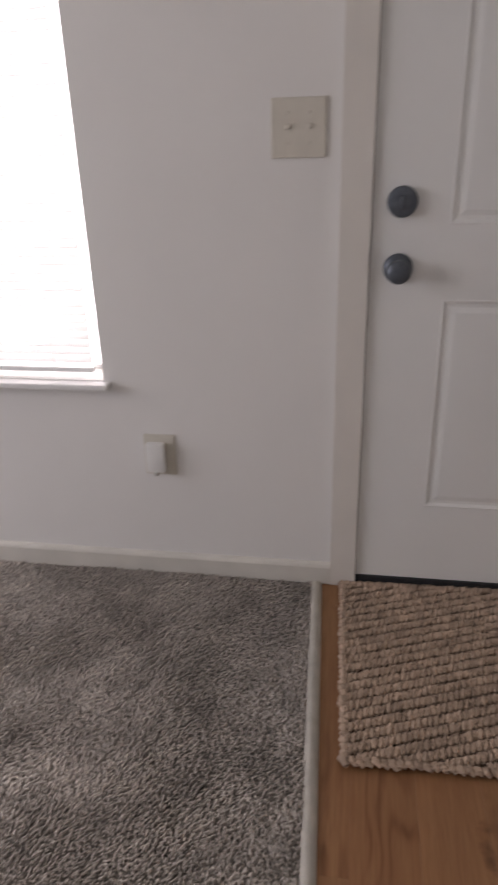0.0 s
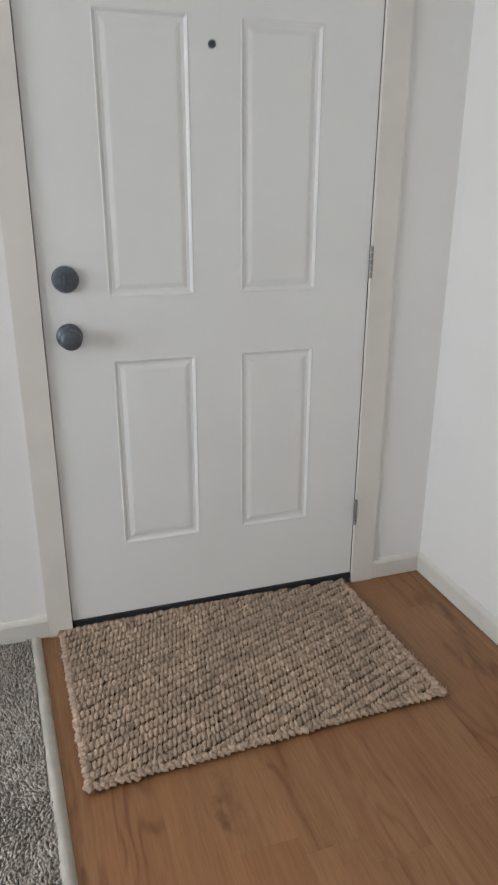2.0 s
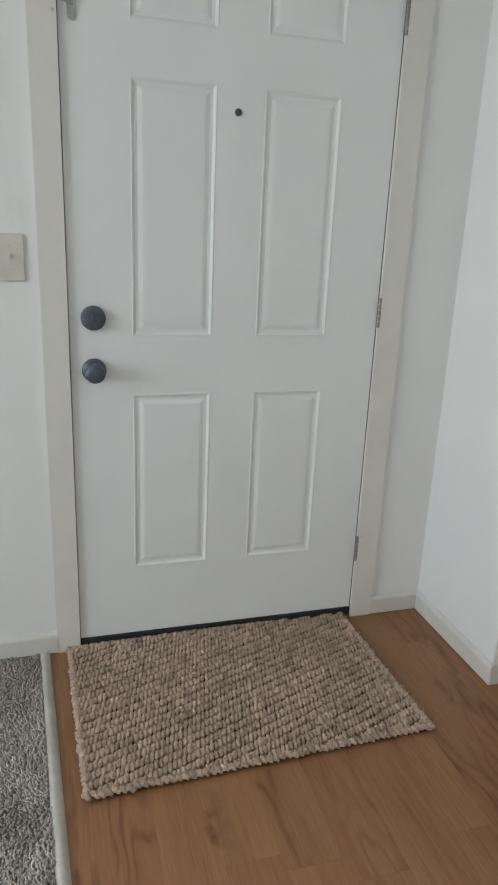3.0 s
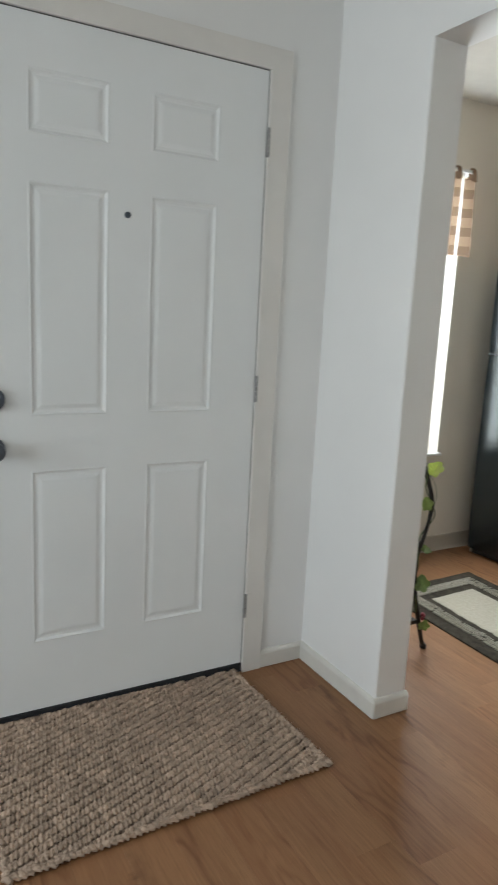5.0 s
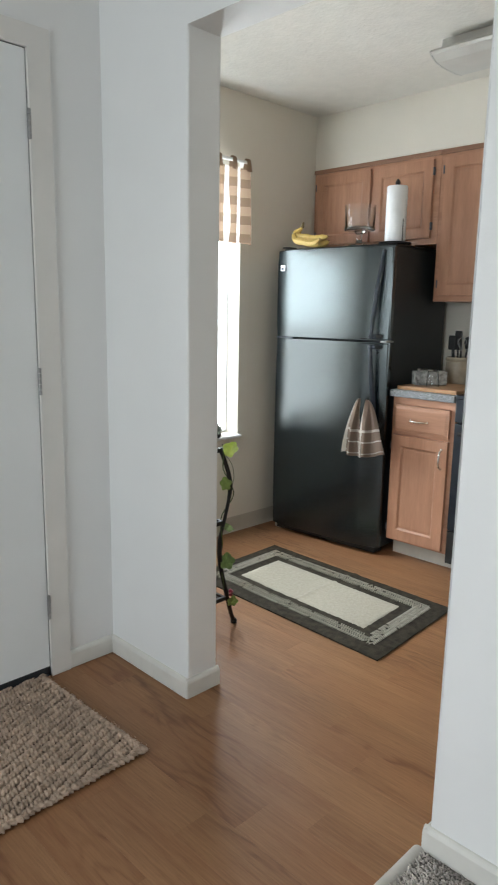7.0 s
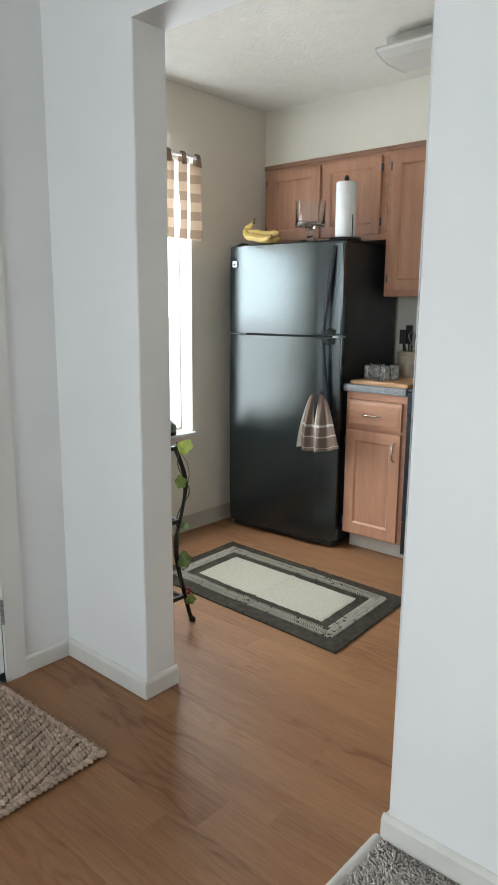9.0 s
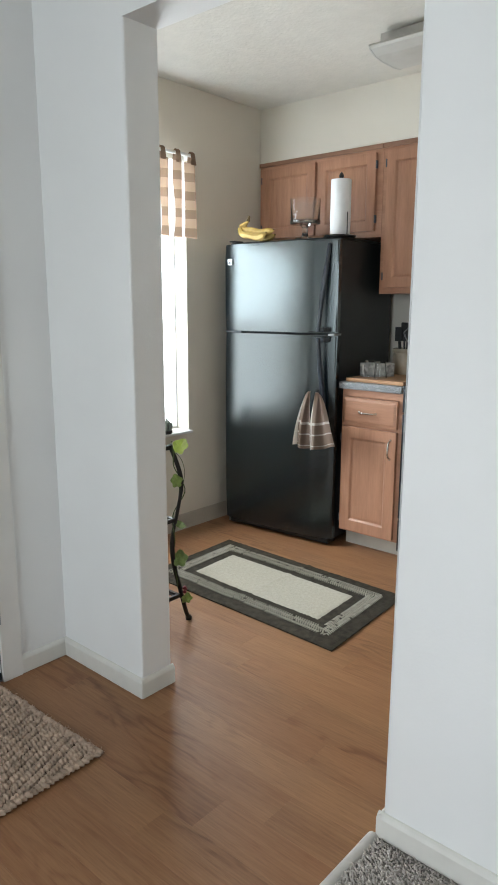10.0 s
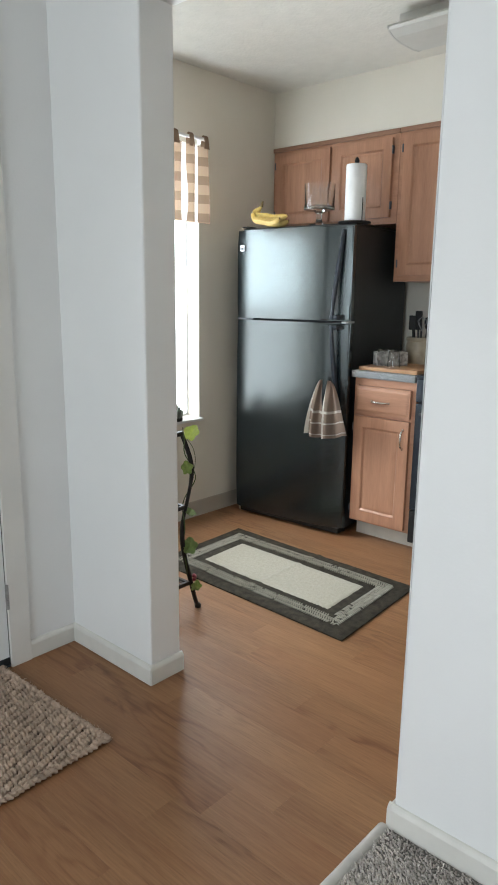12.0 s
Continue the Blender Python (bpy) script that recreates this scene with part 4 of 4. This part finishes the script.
    part("top_hinge", box(0.012, 0.060, 0.03, 0.10, h + 0.0005, h + 0.009, 0.003), BLACK_MATT, f)
    badge = part("badge", box(0.030, 0.058, -0.0058, 0.0035, 1.520, 1.552, 0.001), STEEL, upper, "small square metal badge")
    part("emblem", box(0.035, 0.052, -0.0066, -0.0057, 1.526, 1.540), BLACK_GLOSS, badge)
    part("levelling_bracket", box(-0.010, 0.045, 0.05, 0.12, 0.0, 0.05, 0.004), STEEL, f, "scuffed grey metal foot bracket")
    return f


refrigerator()
TOP = 1.646


def bananas():
    b = thing("banana_bunch", (2.765, 0.446, TOP), -86, "bunch of ripe yellow bananas on the refrigerator", "bananas")
    crown = (-0.058, 0.03, 0.108)
    for k, (dy, low, reach, up) in enumerate(((-0.022, 0.018, 0.080, 0.018), (0.004, 0.046, 0.112, 0.006), (0.036, 0.018, 0.098, 0.012), (0.060, 0.019, 0.070, 0.010))):
        y = 0.03 + dy
        pts = smooth_line([crown, (-0.090 - 0.012 * (low < 0.03), 0.03 + dy * 0.5, 0.082), (-0.070 - 0.016 * (low < 0.03), y - dy * 0.2, 0.028 + low * 0.75), (-0.030, y, low + 0.012), (0.025, y, low), (reach * 0.75, y, low + up * 0.4), (reach, y, low + up)], 5)
        n = len(pts)
        rad = [0.0185 * min(1, 0.34 + 2.4 * (i / n) ** 1.2, 0.32 + 4.0 * (1 - i / (n - 1))) for i in range(n)]
        fruit = part("banana", tube(pts, rad, 7), BANANA, b, smooth=True)
        part("tip", lathe([(0, 0), (0.0050, 0.002), (0.004, 0.006), (0, 0.007)], 8, tuple(pts[-1])), STEM, fruit)
    part("stem", tube([crown, (-0.054, 0.03, 0.120), (-0.050, 0.03, 0.138)], [0.010, 0.007, 0.005], 8), STEM, b, "dark dried stem")
    return b


def pedestal_bowl():
    g = thing("pedestal_bowl", (2.880, 0.180, TOP), 0, "straight-sided clear glass bowl on a short pedestal", "glass bowl")
    part("foot", lathe([(0, 0), (0.052, 0), (0.054, 0.004), (0.020, 0.014), (0.014, 0.030), (0.016, 0.060), (0.030, 0.074), (0, 0.074)], 32), GLASS, g, smooth=True)
    part("bowl", lathe([(0, 0.075), (0.072, 0.076), (0.078, 0.084), (0.080, 0.205), (0.0775, 0.205), (0.0755, 0.092), (0, 0.090)], 40), GLASS, g, smooth=True)
    part("base_ring", lathe([(0.072, 0.0765), (0.081, 0.078), (0.082, 0.092), (0.0805, 0.096), (0.0795, 0.084)], 40), SMOKE, g, "thick dark-looking glass rim", smooth=True)
    return g


def paper_towel():
    p = thing("paper_towel_holder", (2.905, -0.026, TOP), 0, "white paper towel roll on a black wire holder", "paper towels")
    part("base", lathe([(0, 0), (0.082, 0), (0.084, 0.004), (0.080, 0.009), (0, 0.009)], 36), BLACK_MATT, p, smooth=True)
    part("post", lathe([(0.006, 0.009), (0.006, 0.290), (0, 0.290)], 12), BLACK_MATT, p)
    part("finial", lathe([(0.004, 0.286), (0.010, 0.291), (0.013, 0.300), (0.009, 0.311), (0.003, 0.318), (0, 0.319)], 16), BLACK_MATT, p, smooth=True)
    part("tension_arm", tube([(-0.034, -0.066, 0.006), (-0.034, -0.066, 0.118)], 0.0028, 8), BLACK_MATT, p)
    roll = part("roll", lathe([(0.020, 0.012), (0.050, 0.010), (0.052, 0.014), (0.0522, 0.150), (0.052, 0.278), (0.050, 0.282), (0.020, 0.280), (0.020, 0.012)], 48), PAPER, p, "white paper towel roll", smooth=True)
    part("core", lathe([(0.0185, 0.010), (0.0195, 0.010), (0.0195, 0.281), (0.0185, 0.281), (0.0185, 0.010)], 24), CARD, roll)
    return p


bananas()
pedestal_bowl()
paper_towel()


def dish_towel():
    t = thing("dish_towel", (2.712, 0.0, 0.86), 0, "brown striped dish towel looped over the refrigerator handle", "towel")

    def drape(name, y_top, y0, y1, z_low0, z_low1, x_off, seed):
        rows, uvs = [], []
        n, m = 26, 22
        for j in range(m + 1):
            s = j / m
            r, q = [], []
            for i in range(n + 1):
                u = i / n
                spread = 0.10 + 0.90 * s ** 0.62
                y = y_top + ((y0 + (y1 - y0) * u) - y_top) * spread
                fold = 0.015 * math.sin(u * math.pi * 3.2 + seed) * (0.35 + 0.65 * s) + 0.004 * math.sin(u * 17 + s * 5 + seed)
                z = -(-(z_low0 + (z_low1 - z_low0) * u)) * s
                r.append((x_off + fold - 0.010 * math.sin(s * math.pi), y, z + 0.004 * math.sin(u * 9) * s))
                q.append((u * 0.999, 1 - s * 0.998))
            rows.append(r)
            uvs.append(q)
        part(name, sheet(rows, uvs, 0.002), TOWEL, t, smooth=True)

    drape("front_fall", 0.004, 0.112, -0.022, -0.298, -0.312, 0.000, 0.3)
    drape("back_fall", -0.044, 0.000, -0.176, -0.315, -0.268, -0.008, 2.1)
    return t


dish_towel()


# ---- cabinets, in their own frame: x to the right along the front, y into the cabinet ----
RAISED = [(0, 0), (0.004, 0.003), (0.009, 0.0085), (0.013, 0.009), (0.022, 0.0075)]


def cabinet_door(parent, x0, x1, z0, z1, stile=0.052, hinge_at=None):
    d = part("cabinet_door", panelled(x0, x1, z0, z1, 0.018, [(x0 + stile, x1 - stile, z0 + stile, z1 - stile)], RAISED), OAK, parent, "oak door with a recessed panel")
    d.location.y = -0.019
    if hinge_at is not None:
        for z in (z0 + 0.06, z1 - 0.06):
            part("hinge", box(hinge_at - 0.004, hinge_at + 0.004, -0.003, 0.012, z - 0.020, z + 0.020, 0.002), BRONZE, d)
    return d


def pull(parent, a, b):
    """A bent bar pull between two feet."""
    a, b = Vector(a), Vector(b)
    mid = (a + b) / 2
    out = Vector((0, -0.026, 0))
    p = part("handle", tube(smooth_line([a, a * 0.86 + b * 0.14 + out * 0.8, mid + out, a * 0.14 + b * 0.86 + out * 0.8, b], 6), [0.0055, 0.005] * 12 + [0.0055], 8), NICKEL, parent, "bowed satin-nickel pull", smooth=True)
    for q in (a, b):
        foot = part("handle_foot", lathe([(0, 0), (0.0075, 0), (0.006, 0.005), (0, 0.006)], 12), NICKEL, p)
        foot.matrix_basis = Matrix.Translation(q) @ pose(0, 0, 0, 90, 0, 0)


def wall_cabinet(name, y_left, width, low, high, label, doors):
    c = thing(name, (3.172, y_left, low), -90, label, "wall cabinet", "oak wall cabinets")
    h = high - low
    part("body", box(0.0, width, 0.019, 0.315, 0.0, h, 0.001), OAK, c)
    part("face_frame", grid_slab(sorted({0.0, 0.030, width - 0.030, width}), [0.0, 0.034, h - 0.034, h], 0.0, 0.0185, "y"), OAK_ACROSS, c)
    for x0, x1, hinge in doors:
        cabinet_door(c, x0, x1, 0.032, h - 0.042, hinge_at=hinge)
    # the strip's shade is in its darker oak
    part("crown_strip", box(0.0, width, -0.012, -0.0005, h - 0.024, h, 0.003), OAK_SHADED, c, "thin oak moulding along the top")
    return c


wall_cabinet("wall_cabinet", 0.742, 0.852, 1.664, 2.134, "short oak wall cabinet with two doors above the refrigerator", [(0.030, 0.418, 0.026), (0.440, 0.816, 0.820)])
wall_cabinet("wall_cabinet", -0.112, 0.46, 1.364, 2.134, "tall oak wall cabinet beside the short one", [(0.030, 0.430, 0.026)])


def base_cabinet():
    c = thing("base_cabinet", (2.872, -0.098, 0.0), -90, "oak base cabinet with one drawer above one door", "base cabinet")
    w = 0.357
    part("body", box(0.0, w, 0.019, 0.60, 0.095, 0.872, 0.001), OAK, c)
    part("face_frame", grid_slab([0.0, 0.022, w - 0.022, w], [0.095, 0.120, 0.665, 0.690, 0.835, 0.872], 0.0, 0.0185, "y", [(1, 1), (1, 3)]), OAK_ACROSS, c)
    part("toe_kick", box(0.0, w, 0.075, 0.60, 0.0, 0.0945), KICK, c, "cream vinyl toe kick")
    dr = part("drawer_front", panelled(0.012, w - 0.022, 0.690, 0.832, 0.018, [(0.018, w - 0.028, 0.696, 0.826)], [(0, 0.004), (0.012, 0.0), (0.014, -0.0005)]), OAK_ACROSS, c)
    dr.location.y = -0.019
    pull(dr, (0.118, 0.0, 0.757), (0.215, 0.0, 0.757))
    d = cabinet_door(c, 0.012, w - 0.022, 0.108, 0.674, 0.056, 0.008)
    pull(d, (w - 0.052, 0.0, 0.535), (w - 0.052, 0.0, 0.632))
    return c


base_cabinet()
top = tagged(part("countertop", box(2.846, 3.49, -0.456, -0.088, 0.8725, 0.910, 0.006), LAMINATE), "grey speckled laminate countertop with a rolled edge", "countertop")
tagged(part("backsplash", box(3.466, 3.4895, -0.456, -0.088, 0.9105, 1.01, 0.004), LAMINATE), "grey speckled laminate backsplash", "backsplash", "", "structure")
tagged(part("cutting_board", box(2.872, 3.20, -0.450, -0.112, 0.9105, 0.930, 0.004), BOARD), "wooden cutting board lying on the countertop", "cutting board")


def kitchen_range():
    s = thing("kitchen_range", (2.862, -0.462, 0.0), -90, "black kitchen range beside the base cabinet", "stove")
    w = 0.757
    part("body", box(0.0, w, 0.02, 0.615, 0.05, 0.895, 0.004), BLACK_MATT, s)
    part("cooktop", box(-0.003, w + 0.003, -0.012, 0.615, 0.8955, 0.914, 0.005), BLACK_GLOSS, s, "glossy black cooktop")
    door = part("oven_door", box(0.004, w - 0.004, -0.016, 0.0195, 0.235, 0.775, 0.006), BLACK_GLOSS, s)
    part("oven_window", box(0.12, w - 0.12, -0.019, -0.0165, 0.36, 0.66, 0.001), SMOKE, door)
    part("oven_handle", tube([(0.05, -0.055, 0.735), (w - 0.05, -0.055, 0.735)], 0.011, 12), BLACK_MATT, door, smooth=True)
    for x in (0.07, w - 0.07):
        part("handle_post", box(x - 0.010, x + 0.010, -0.050, -0.0155, 0.725, 0.745, 0.003), BLACK_MATT, door)
    part("control_panel", box(0.0, w, -0.010, 0.0195, 0.782, 0.8945, 0.004), BLACK_GLOSS, s)
    for k in range(5):
        knob = part("knob", lathe([(0, 0), (0.020, 0), (0.018, 0.018), (0, 0.020)], 20), BLACK_MATT, s, smooth=True)
        knob.matrix_basis = pose(0.10 + k * 0.14, -0.0105, 0.838, 90, 0, 0)
    part("storage_drawer", box(0.004, w - 0.004, -0.014, 0.0195, 0.060, 0.228, 0.005), BLACK_MATT, s)
    part("backguard", box(0.0, w, 0.56, 0.612, 0.9145, 1.06, 0.006), BLACK_GLOSS, s)
    for x in (0.04, w - 0.04):
        for y in (0.06, 0.56):
            part("foot", lathe([(0, 0), (0.015, 0), (0.015, 0.050), (0, 0.050)], 12, (x, y, 0)), BLACK_MATT, s)
    for x, y, rad in ((0.2, 0.16, 0.09), (0.56, 0.16, 0.075), (0.2, 0.43, 0.075), (0.56, 0.43, 0.09)):
        part("burner", lathe([(0, 0.9145), (rad, 0.9145), (rad, 0.916), (rad - 0.006, 0.9165), (0, 0.916)], 28, (x, y, 0)), BLACK_MATT, s)
    return s


kitchen_range()


def counter_things():
    h = thing("napkin_holder", (3.03, -0.205, 0.930), -38, "mottled grey napkin holder with paper napkins", "napkin holder")
    part("base", box(-0.085, 0.085, -0.030, 0.030, 0.0005, 0.010, 0.003), MARBLE, h)
    for y in (-0.030, 0.024):
        part("side", box(-0.085, 0.085, y, y + 0.006, 0.0105, 0.072, 0.003), MARBLE, h)
    part("napkin_stack", box(-0.078, 0.078, -0.020, 0.021, 0.0105, 0.062, 0.004), NAPKIN, h)
    for k, (x, y) in enumerate(((2.968, -0.262), (2.995, -0.180))):
        g = tagged(part("drinking_glass", lathe([(0.0, 0.0860), (0.024, 0.0865), (0.026, 0.083), (0.034, 0.0005), (0.0315, 0.0005), (0.0235, 0.078), (0, 0.079)], 32), GLASS, smooth=True),
                   "clear drinking glass turned upside down on the board", "glass", "upturned glasses")
        g.location = (x, y, 0.930)
    c = thing("utensil_crock", (3.262, -0.240, 0.9105), 0, "beige stoneware crock filled with dark utensils", "crock")
    part("pot", lathe([(0, 0), (0.062, 0), (0.066, 0.006), (0.067, 0.120), (0.063, 0.136), (0.069, 0.146), (0.069, 0.158), (0.063, 0.160), (0.058, 0.156), (0.060, 0.020), (0, 0.016)], 36), STONEWARE, c, smooth=True)
    for k, (x, y, tx, ty, hgt, kind) in enumerate(((-0.01, 0.02, -0.02, 0.035, 0.275, 0), (0.02, -0.01, 0.03, -0.035, 0.29, 1), (-0.02, -0.02, -0.035, -0.03, 0.27, 2), (0.02, 0.025, 0.02, 0.05, 0.26, 1), (0, 0, 0.0, 0.01, 0.30, 0))):
        u = part("utensil", tube([(x, y, 0.022), (tx * 0.9, ty * 0.9, 0.20)], 0.0055, 8), BLACK_MATT, c, "black kitchen utensil")
        if kind == 0:
            part("blade", box(tx - 0.005, tx + 0.005, ty - 0.020, ty + 0.020, 0.198, hgt, 0.004), BLACK_MATT, u)
        elif kind == 1:
            part("bowl", lathe([(0, 0.195), (0.016, 0.205), (0.024, 0.235), (0.020, 0.262), (0, 0.272)], 14, (tx, ty, 0)), BLACK_MATT, u, smooth=True)
        else:
            for q in range(5):
                part("wire", tube(smooth_line([(tx, ty, 0.195), (tx + 0.024 * math.cos(q * 1.25), ty + 0.024 * math.sin(q * 1.25), 0.245), (tx, ty, hgt)], 5), 0.0014, 5), STEEL, u)


counter_things()


# ---- kitchen ceiling light ----
def ceiling_light():
    c = thing("ceiling_light", (2.70, -1.0, HIGH), 0, "long wrap-around fluorescent ceiling light, switched off", "ceiling light")
    part("housing", box(-0.085, 0.085, -0.60, 0.60, -0.048, -0.0005, 0.003), LAMP_BODY, c)
    bm = bmesh.new()
    prof = [(x, z - 0.027) for x, z in ((-0.150, -0.030), (-0.157, -0.040), (-0.150, -0.050), (-0.105, -0.068), (-0.055, -0.074), (0.055, -0.074), (0.105, -0.068), (0.150, -0.050), (0.157, -0.040), (0.150, -0.030))]
    rows = [[bm.verts.new((x, y, z)) for x, z in prof] for y in (-0.605, 0.605)]
    for k in range(len(prof)):
        j = (k + 1) % len(prof)
        bm.faces.new((rows[0][k], rows[0][j], rows[1][j], rows[1][k]))
    lens = part("diffuser", bm, DIFFUSER, c, "frosted prismatic cover")
    for y in (-0.612, 0.606):
        bm = bmesh.new()
        rows = [[bm.verts.new((x * 1.01, yy, z * 1.01)) for x, z in prof] for yy in (y, y + 0.006)]
        for r in rows:
            bm.faces.new(r)
        for k in range(len(prof)):
            j = (k + 1) % len(prof)
            bm.faces.new((rows[0][k], rows[0][j], rows[1][j], rows[1][k]))
        part("end_cap", bm, DIFFUSER, c)
    return c


ceiling_light()


# ---- plant stand with its trailing vine ----
def plant_stand():
    s = thing("plant_stand", (1.50, 0.01, 0.0), 0, "black wrought-iron tiered stand with curved legs", "plant stand")
    curve = [(0.188, 0.008), (0.172, 0.045), (0.142, 0.15), (0.108, 0.28), (0.105, 0.385), (0.130, 0.47), (0.156, 0.57), (0.152, 0.64), (0.124, 0.715), (0.100, 0.765)]
    for sx, sy in ((1, -1), (-1, -1), (-1, 1), (1, 1)):
        sx_scale = 1.0 if sx > 0 else 0.55
        pts = smooth_line([(sx * x * sx_scale, sy * 0.15, z) for x, z in curve], 5)
        leg = part("leg", tube(pts, 0.0098, 8, flat=0.75), IRON, s, smooth=True)
        part("leg_foot", lathe([(0, 0.0), (0.013, 0.001), (0.014, 0.012), (0.008, 0.020), (0, 0.021)], 12, (sx * 0.188 * sx_scale, sy * 0.15, 0)), IRON, leg, smooth=True)
    for z, hx in ((0.125, 0.138), (0.455, 0.120), (0.755, 0.10)):
        part("tier", grid_slab([-0.6 * hx, -0.6 * hx + 0.012, hx - 0.012, hx], [-0.155, -0.143, 0.143, 0.155], z - 0.008, z + 0.008, "z", [(1, 1)]), IRON, s)
        for k in range(5):
            x = -0.6 * hx + 0.02 + (1.6 * hx - 0.04) * k / 4
            part("tier_bar", tube([(x, -0.144, z), (x, 0.144, z)], 0.003, 6), IRON, s)
    jar = thing("glass_jar", (1.572, -0.092, 0.4635), 0, "small clear glass jar on the plant stand", "jar")
    part("body", lathe([(0, 0), (0.026, 0.0005), (0.029, 0.006), (0.030, 0.060), (0.022, 0.074), (0.024, 0.082), (0.022, 0.082), (0.020, 0.074), (0.0275, 0.060), (0.027, 0.008), (0, 0.005)], 28), GLASS, jar, smooth=True)
    v = thing("trailing_vine", (1.50, 0.01, 0.0), 0, "artificial ivy vine with lime and green leaves wound round the stand", "vine")
    turns = []
    for i in range(46):
        z = 0.08 + 0.70 * i / 45
        x = np.interp(z, [c[1] for c in curve], [c[0] for c in curve])
        turns.append((x + 0.012 * math.cos(i * 0.4), -0.15 + 0.012 * math.sin(i * 0.55), z))
    part("stem", tube(turns, 0.0022, 6), VINE, v)
    part("tendril", tube(smooth_line([(0.125, -0.155, 0.735), (0.165, -0.150, 0.690), (0.178, -0.150, 0.640), (0.168, -0.152, 0.600)], 6), 0.0012, 5), VINE, v)
    spots = [((0.122, -0.168, 0.728), 0.078, LEAF_PALE, (58, 10, -75)), ((0.120, -0.165, 0.592), 0.060, LEAF, (80, 0, -20)), ((0.118, -0.168, 0.425), 0.058, LEAF_DULL, (18, 30, -60)),
             ((0.118, -0.172, 0.262), 0.076, LEAF_DULL, (70, 10, -35)), ((0.150, -0.172, 0.095), 0.055, LEAF, (110, 10, -30))]
    for place, size, mat, turn in spots:
        o = part("leaf", leaf(size), mat, v)
        o.matrix_basis = pose(*place, *turn)
    for place in ((0.150, -0.168, 0.150), (0.158, -0.165, 0.142), (0.147, -0.172, 0.135)):
        part("bud", lathe([(0, 0), (0.008, 0.006), (0.007, 0.014), (0, 0.020)], 10, place), BERRY, v, "dark red flower bud", smooth=True)


plant_stand()


def sill_plant():
    p = thing("sill_plant", (2.372, 0.752, 0.5885), 0, "small grey succulent in a dark dish on the window sill", "plant")
    part("dish", lathe([(0, 0), (0.034, 0), (0.040, 0.018), (0.037, 0.020), (0.033, 0.008), (0, 0.006)], 24), BLACK_MATT, p, smooth=True)
    for k in range(11):
        a, r = k * 2.4, 0.006 + 0.0018 * k
        part("leaf", tube(smooth_line([(r * math.cos(a), r * math.sin(a), 0.008), (1.5 * r * math.cos(a), 1.5 * r * math.sin(a), 0.05), (1.3 * r * math.cos(a + 0.3), 1.3 * r * math.sin(a + 0.3), 0.098 - 0.003 * k)], 4), [0.006, 0.008, 0.009, 0.009, 0.008, 0.007, 0.005, 0.003, 0.0015], 7), SUCCULENT, p, smooth=True)
    return p


sill_plant()


# ---- floor planks, last ----
def plank_floor():
    rng = random.Random(11)
    wide, long = 0.127, 0.915
    shared = {}

    def plank(x0, x1, y0, y1):
        key = (round(x1 - x0, 3), round(y1 - y0, 3))
        if key not in shared:
            bm = box(0, key[0] - 0.0002, 0, key[1] - 0.0002, -0.0034, 0.0)
            top_edges = [e for e in bm.edges if all(v.co.z > -0.001 for v in e.verts)]
            bmesh.ops.bevel(bm, geom=top_edges, offset=0.0002, segments=1, affect="EDGES")
            me = bpy.data.meshes.new("plank")
            bm.to_mesh(me)
            bm.free()
            me.materials.append(FLOOR)
            shared[key] = me
        ob = new("plank", shared[key])
        ob.parent, ob.location = floor, (x0, y0, 0)

    k = 0
    x = -0.128
    while x < 3.488:
        x1 = min(x + wide, 3.489)
        low, high = (-1.354 if x < 1.18 else -2.598), (-0.001 if x1 < 1.19 else 0.744)
        if x < 1.182 < x1:
            low, high = -1.354, -0.001
        y = low - round(rng.uniform(0.05, 0.85), 2)
        while y < high:
            a, b = max(y, low), min(y + long, high)
            if b - a > 0.01:
                plank(x, x1, a, b)
            y += long
        x = x1
        k += 1


plank_floor()
